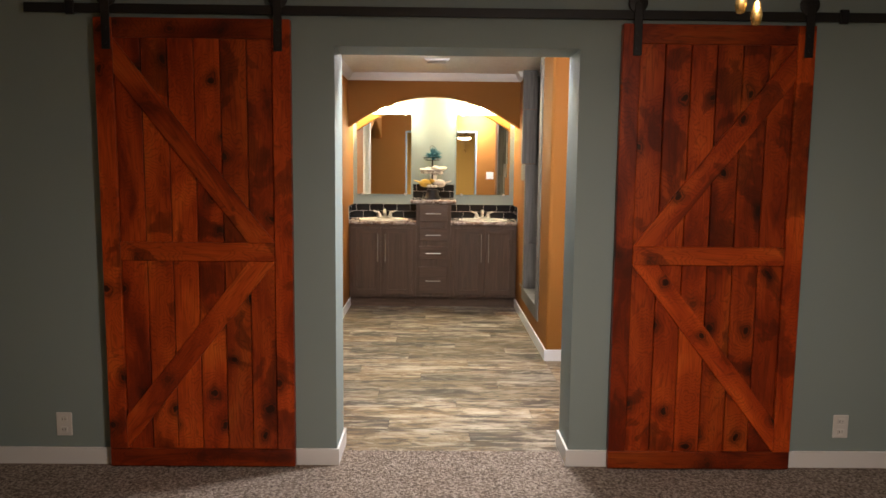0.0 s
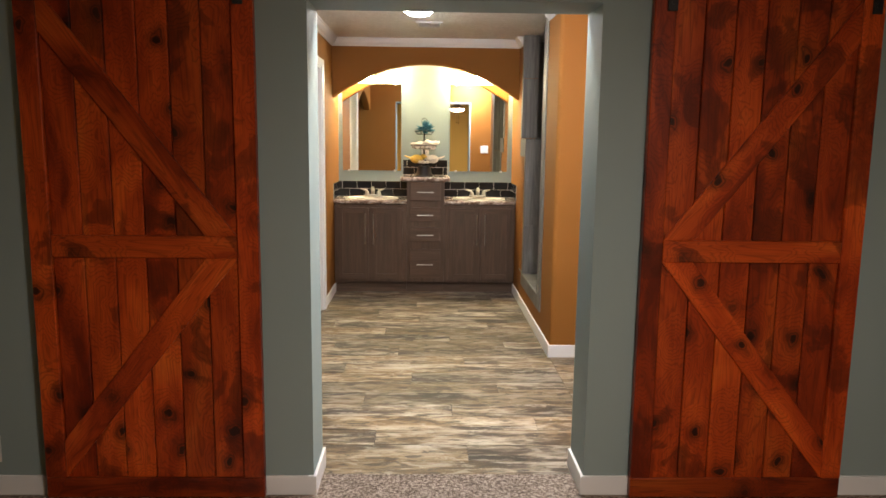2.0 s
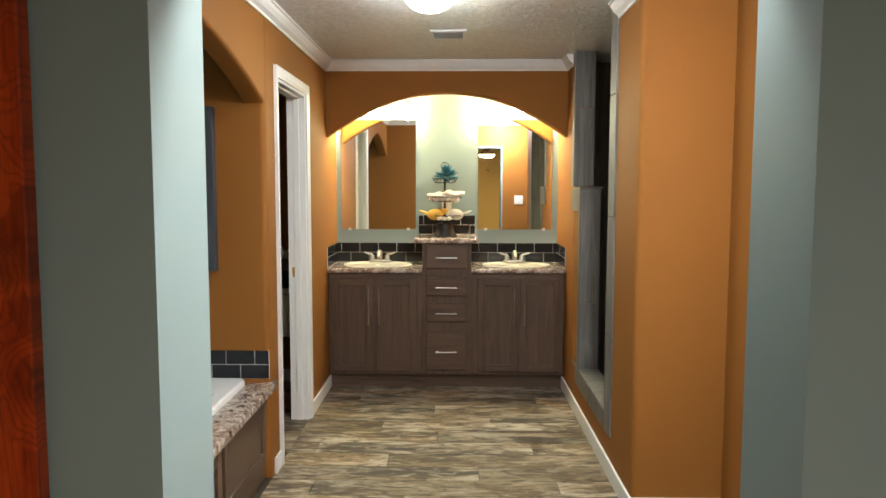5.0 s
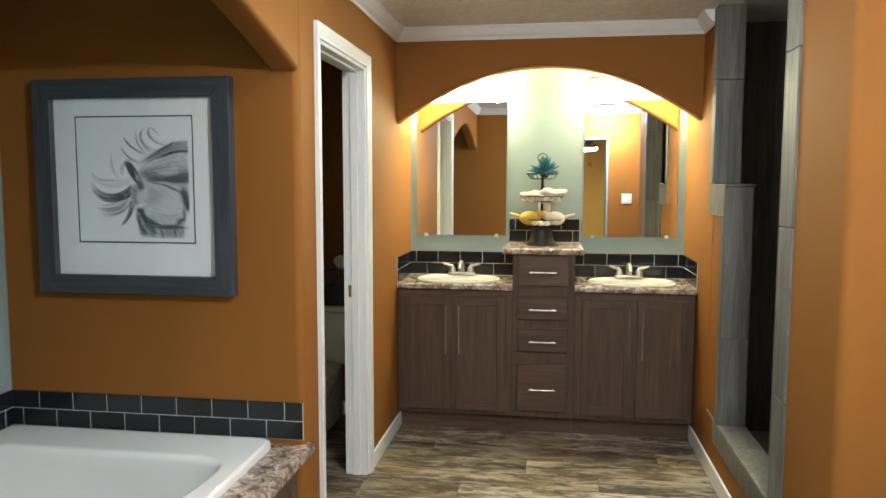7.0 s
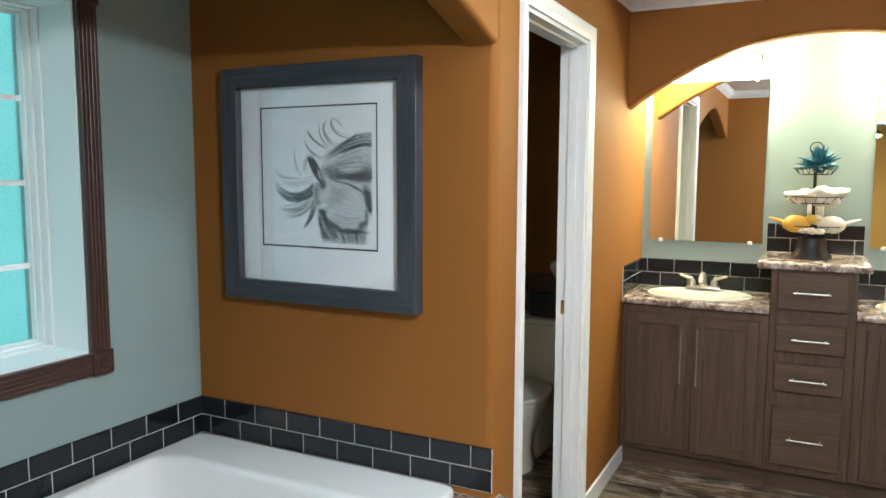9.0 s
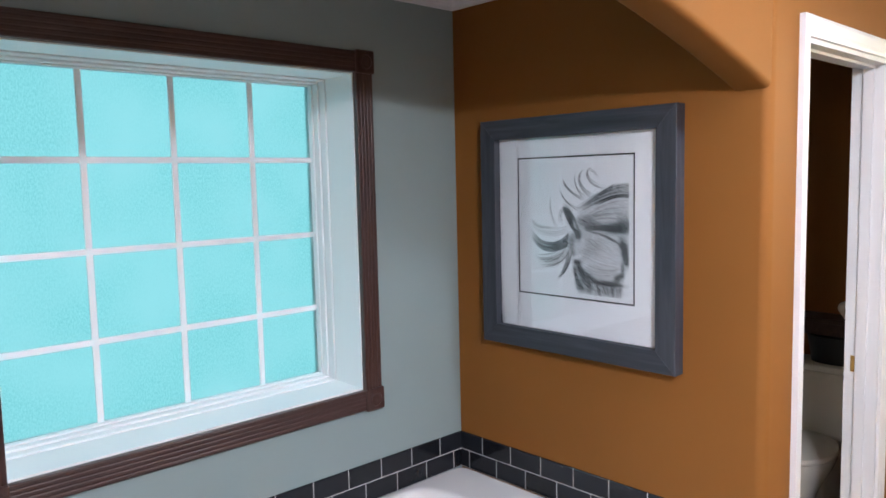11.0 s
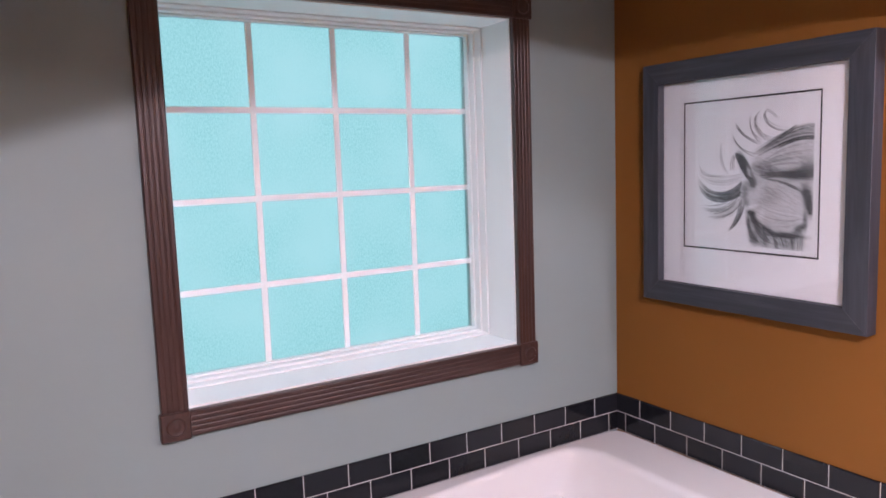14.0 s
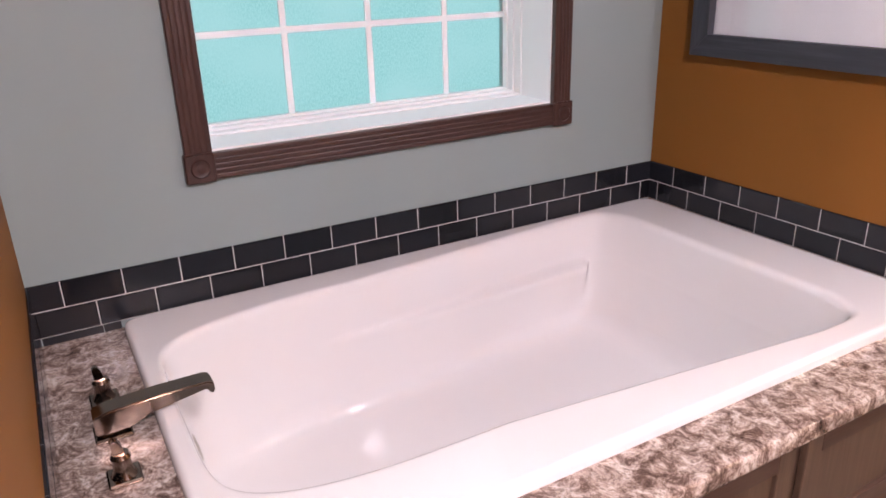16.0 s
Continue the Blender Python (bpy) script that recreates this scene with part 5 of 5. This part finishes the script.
part("apron", solid((-0.29, -0.17, -0.06, 0.29, -0.15, 0), bevel=0.002), TRIM_H, sh)
# ---- decorated tier stand ----
st = thing("tier_stand", (-0.10, 7.56, 1.108), "three-tier black iron tray stand on the raised top", "stand")
part("base", lathe([(0, 0), (0.092, 0), (0.090, 0.016), (0.072, 0.034), (0.062, 0.090), (0.058, 0.100), (0, 0.100)], steps=24), IRON, st, "", 40)
part("pole", tube([(0, 0, 0.08), (0, 0, 0.50)], 0.008), IRON, st)
part("ring", tube([(0.028 * math.cos(a), 0, 0.525 + 0.028 * math.sin(a)) for a in (2 * math.pi * k / 20 for k in range(21))], 0.003, 6), IRON, st)
part("star", lathe([(0, -0.006), (0.012, 0), (0, 0.006)], (0, 0, 0.525), 5), IRON, st)
for z, r in ((0.125, 0.150), (0.262, 0.128), (0.398, 0.095)):
    tray = part("tray", lathe([(0, 0), (r * 0.72, 0), (r * 0.72, 0.003), (0, 0.003)], (0, 0, z), 8), IRON, st)
    for dz, rr in ((0.003, 0.72), (0.034, 1.0)):
        pts = [(r * rr * math.cos(a), r * rr * math.sin(a), z + dz) for a in (2 * math.pi * k / 8 for k in range(9))]
        part("rim", tube(pts, 0.0028, 6), IRON, tray)
    for k in range(16):
        a = 2 * math.pi * k / 16
        part("wire", tube([(r * 0.72 * math.cos(a), r * 0.72 * math.sin(a), z + 0.003), (r * 0.98 * math.cos(a + 0.1), r * 0.98 * math.sin(a + 0.1), z + 0.034)], 0.0016, 5), IRON, tray)
SHELL, *_ = shader("cream_shell", (0.72, 0.66, 0.55), 0.5)
YELLOW, *_ = shader("yellow_bird", (0.62, 0.38, 0.05), 0.5)
TEAL, tn, tl, tb = shader("teal_succulent", (0.018, 0.13, 0.17), 0.5)
sx, sy, sz = -0.10, 7.56, 1.108


def lumpy(r, seed, sc=(1, 1, 1), amp=0.3, freq=14):
    bm = bmesh.new()
    bmesh.ops.create_icosphere(bm, subdivisions=3, radius=r)
    for v in bm.verts:
        k = 1 + amp * noise.noise(v.co * freq + Vector((seed, seed * 2, 0)))
        v.co = Vector((v.co.x * sc[0], v.co.y * sc[1], v.co.z * sc[2])) * k
    return bm


def ornament(name, bm, material, place, label, category, group=""):
    ob = link(name, bm, material, 60)
    ob.location = place
    return tagged(ob, label, category, group)


def merged(*pieces):
    """Several bmeshes, each moved to its place, as one."""
    whole = bmesh.new()
    me = bpy.data.meshes.new("piece")
    for bm, m in pieces:
        bmesh.ops.transform(bm, verts=bm.verts, matrix=m)
        bm.to_mesh(me)
        whole.from_mesh(me)
        bm.free()
    bpy.data.meshes.remove(me)
    return whole


def bird(s):
    """A plump bird that looks along -x or +x (s): body, head, beak and a raised tail."""
    return merged((lumpy(0.045, 3, (1.35, 0.9, 0.92), 0.06), pose(0, 0, 0)), (lumpy(0.024, 5, (1.1, 1, 1), 0.03), pose(s * 0.062, -0.004, 0.022)),
                  (lathe([(0.008, 0), (0.005, 0.010), (0, 0.018)], steps=8), pose(s * 0.085, -0.005, 0.022, 0, s * 90, 0)),
                  (lumpy(0.024, 7, (2.0, 0.6, 0.35), 0.08), pose(-s * 0.076, 0.004, 0.014, 0, s * 18, 0)))


ornament("bird_figurine", bird(1), YELLOW, (sx - 0.070, sy - 0.080, sz + 0.128 + 0.040), "glazed yellow ceramic bird figurine in the bottom tray", "figurine", "bird figurines")
ornament("bird_figurine", bird(-1), SHELL, (sx + 0.078, sy - 0.060, sz + 0.128 + 0.038), "cream ceramic bird figurine in the bottom tray", "figurine", "bird figurines")
for k, (dx, r) in enumerate(((-0.035, 0.017), (-0.004, 0.020), (0.030, 0.018))):
    ornament("sea_shell", lumpy(r, 15 + k, (1.2, 0.9, 0.8), 0.4, 60), SHELL, (sx + dx, sy - 0.118, sz + 0.128 + r * 0.62), "small cream sea shell at the tray's edge", "shell", "sea shells")
ornament("sea_shell", lumpy(0.050, 21, (1.5, 1.0, 0.66), 0.6, 30), SHELL, (sx - 0.050, sy - 0.040, sz + 0.265 + 0.030), "large cream ridged sea shell in the middle tray", "shell", "sea shells")
ornament("sea_shell", lumpy(0.056, 31, (1.35, 1.0, 0.78), 0.7, 26), SHELL, (sx + 0.052, sy - 0.030, sz + 0.265 + 0.038), "large cream fluted sea shell in the middle tray", "shell", "sea shells")
plant = thing("succulent", (sx + 0.012, sy - 0.01, sz + 0.401), "spiky teal artificial succulent in the top tray", "plant")
part("core", lumpy(0.03, 2, (1, 1, 0.8), 0.1), TEAL, plant, "", 60).location = (0, 0, 0.03)
rnd = random.Random(4)
for k in range(100):
    a, e = rnd.uniform(0, 2 * math.pi), rnd.uniform(-0.35, 1.45)
    d = Vector((math.cos(a) * math.cos(e), math.sin(a) * math.cos(e), math.sin(e)))
    ln = rnd.uniform(0.060, 0.105)
    o = Vector((0, 0, 0.042))
    part("leaf", tube([o + d * 0.02, o + d * (ln * 0.6), o + d * ln], [0.007, 0.0085, 0.001], 5), TEAL, plant)

# towel-like shell on the shelf
ornament("sea_shell", lumpy(0.05, 41, (1.2, 0.7, 0.9), 0.6, 20), SHELL, (-1.30, 7.45, 0.952 + 0.035), "cream conch shell on the dark wall shelf", "shell", "sea shells")

# ---- pieces: wall tiles ----
TP, TR = 0.1448, 0.0715
_tile = {}


def tile_mesh(w, h, d=0.007):
    key = (round(w, 3), round(h, 3))
    if key not in _tile:
        bm = bmesh.new()
        e = 0.0035
        lo = [bm.verts.new(p) for p in ((0, 0, 0), (w, 0, 0), (w, 0, h), (0, 0, h))]
        hi = [bm.verts.new(p) for p in ((e, -d, e), (w - e, -d, e), (w - e, -d, h - e), (e, -d, h - e))]
        md = [bm.verts.new((p.co.x, -d * 0.6, p.co.z)) for p in lo]
        for i in range(4):
            j = (i + 1) % 4
            bm.faces.new((lo[i], lo[j], md[j], md[i]))
            bm.faces.new((md[i], md[j], hi[j], hi[i]))
        bm.faces.new(hi)
        bmesh.ops.recalc_face_normals(bm, faces=bm.faces)
        if bm.faces[-1].normal.y > 0:
            bmesh.ops.reverse_faces(bm, faces=bm.faces)
        me = bpy.data.meshes.new("tile")
        bm.to_mesh(me)
        bm.free()
        me.materials.append(TILE)
        _tile[key] = me
    return _tile[key]


def tile_band(start, length, z0, phase, turn, label, rows=2, pitch=TP, rh=TR):
    """Rows of running-bond tiles on a wall, from start along its direction; phase: where a joint of the top row falls."""
    th = thing("tile_backsplash", (start[0], start[1], z0), label, "tile", "", "structure", turn)
    part("grout", solid((0, -0.0045, 0, length, -0.0005, rows * rh - 0.002)), GROUT, th)
    g = 0.002
    for r in range(rows):
        off = (phase + (0 if (rows - 1 - r) % 2 == 0 else pitch / 2)) % pitch
        x = off - pitch
        while x < length - 0.006:
            a, b = max(x, 0), min(x + pitch, length)
            if b - a > 0.012:
                ob = new("tile", tile_mesh(b - a - g, rh - g))
                ob.parent, ob.location = th, (a + g / 2, 0, r * rh + g / 2)
            x += pitch
    return th


def tile_skirt(th, a, b, pitch=TP):
    """Cut tiles that close the joint between a band and the deck, from a to b."""
    x = a
    while x < b - 0.01:
        e = min(x + pitch, b)
        part("tile", solid((x + 0.001, -0.0062, -0.0215, e - 0.001, -0.0006, -0.0006)), TILE, th)
        x = e


# running direction: local +x, face towards local -y
tile_skirt(tile_band((WX, Y1), AY - Y1, 0.519, 3.941 - Y1, 90, "glossy black subway tile band above the tub deck"), 0.008, TY0 - Y1)
tile_band((WX, AY), LX - WX - 0.002, 0.519, -1.748 - WX, 0, "glossy black subway tile band above the tub deck")
tile_skirt(tile_band((LX - 0.002, Y1), LX - WX - 0.002, 0.519, 0.03, 180, "glossy black subway tile band above the tub deck"), 0.002, LX - WX - 0.012)
tile_band((LX, VY), 0.69, 0.890, 0.035, 0, "glossy black subway tile backsplash behind the sink", 2, TP, 0.076)
tile_band((0.094, VY), RX - 0.094, 0.890, 0.07, 0, "glossy black subway tile backsplash behind the sink", 2, TP, 0.076)
tile_band((-0.31, VY), 0.444, 1.109, 0.04, 0, "glossy black subway tile backsplash behind the raised top", 2, TP, 0.074)
tile_band((LX, 7.335), VY - 7.335 - 0.008, 0.890, 0.1, 90, "glossy black subway tile side splash", 2, TP, 0.076)
tile_band((RX, VY - 0.008), VY - 7.335 - 0.008, 0.890, 0.1, -90, "glossy black subway tile side splash", 2, TP, 0.076)

# ---- pieces: floor planks ----
PWD, PLN = 0.184, 1.22
_plank = {}
floor_ob = bpy.data.objects["floor"]
rnd = random.Random(12)


def plank_mesh(w, d):
    key = (round(w, 3), round(d, 3))
    if key not in _plank:
        bm = solid((0, 0, -0.005, key[0], key[1], 0.0))
        me = bpy.data.meshes.new("plank")
        bm.to_mesh(me)
        bm.free()
        me.materials.append(VINYL)
        _plank[key] = me
    return _plank[key]


def planks(x0, x1, y0, y1):
    k0 = math.floor((y0 - 3.44) / PWD)
    k = k0
    while 3.44 + k * PWD < y1:
        a, b = max(3.44 + k * PWD, y0), min(3.44 + (k + 1) * PWD, y1)
        x = -3.0 - PLN * ((k * 0.37) % 1.0) - rnd.uniform(0, 0.12)
        while x < x1:
            c, d = max(x, x0), min(x + PLN, x1)
            if d - c > 0.02 and b - a > 0.01:
                ob = new("plank", plank_mesh(round(d - c - 0.003, 3), round(b - a - 0.003, 3)))
                ob.parent, ob.location = floor_ob, (c, a, 0)
            x += PLN
        k += 1


planks(LX, RX, 3.48, 7.46)
planks(RX, NX, 3.48, NY)
planks(WX, LX, 5.72, 7.55)
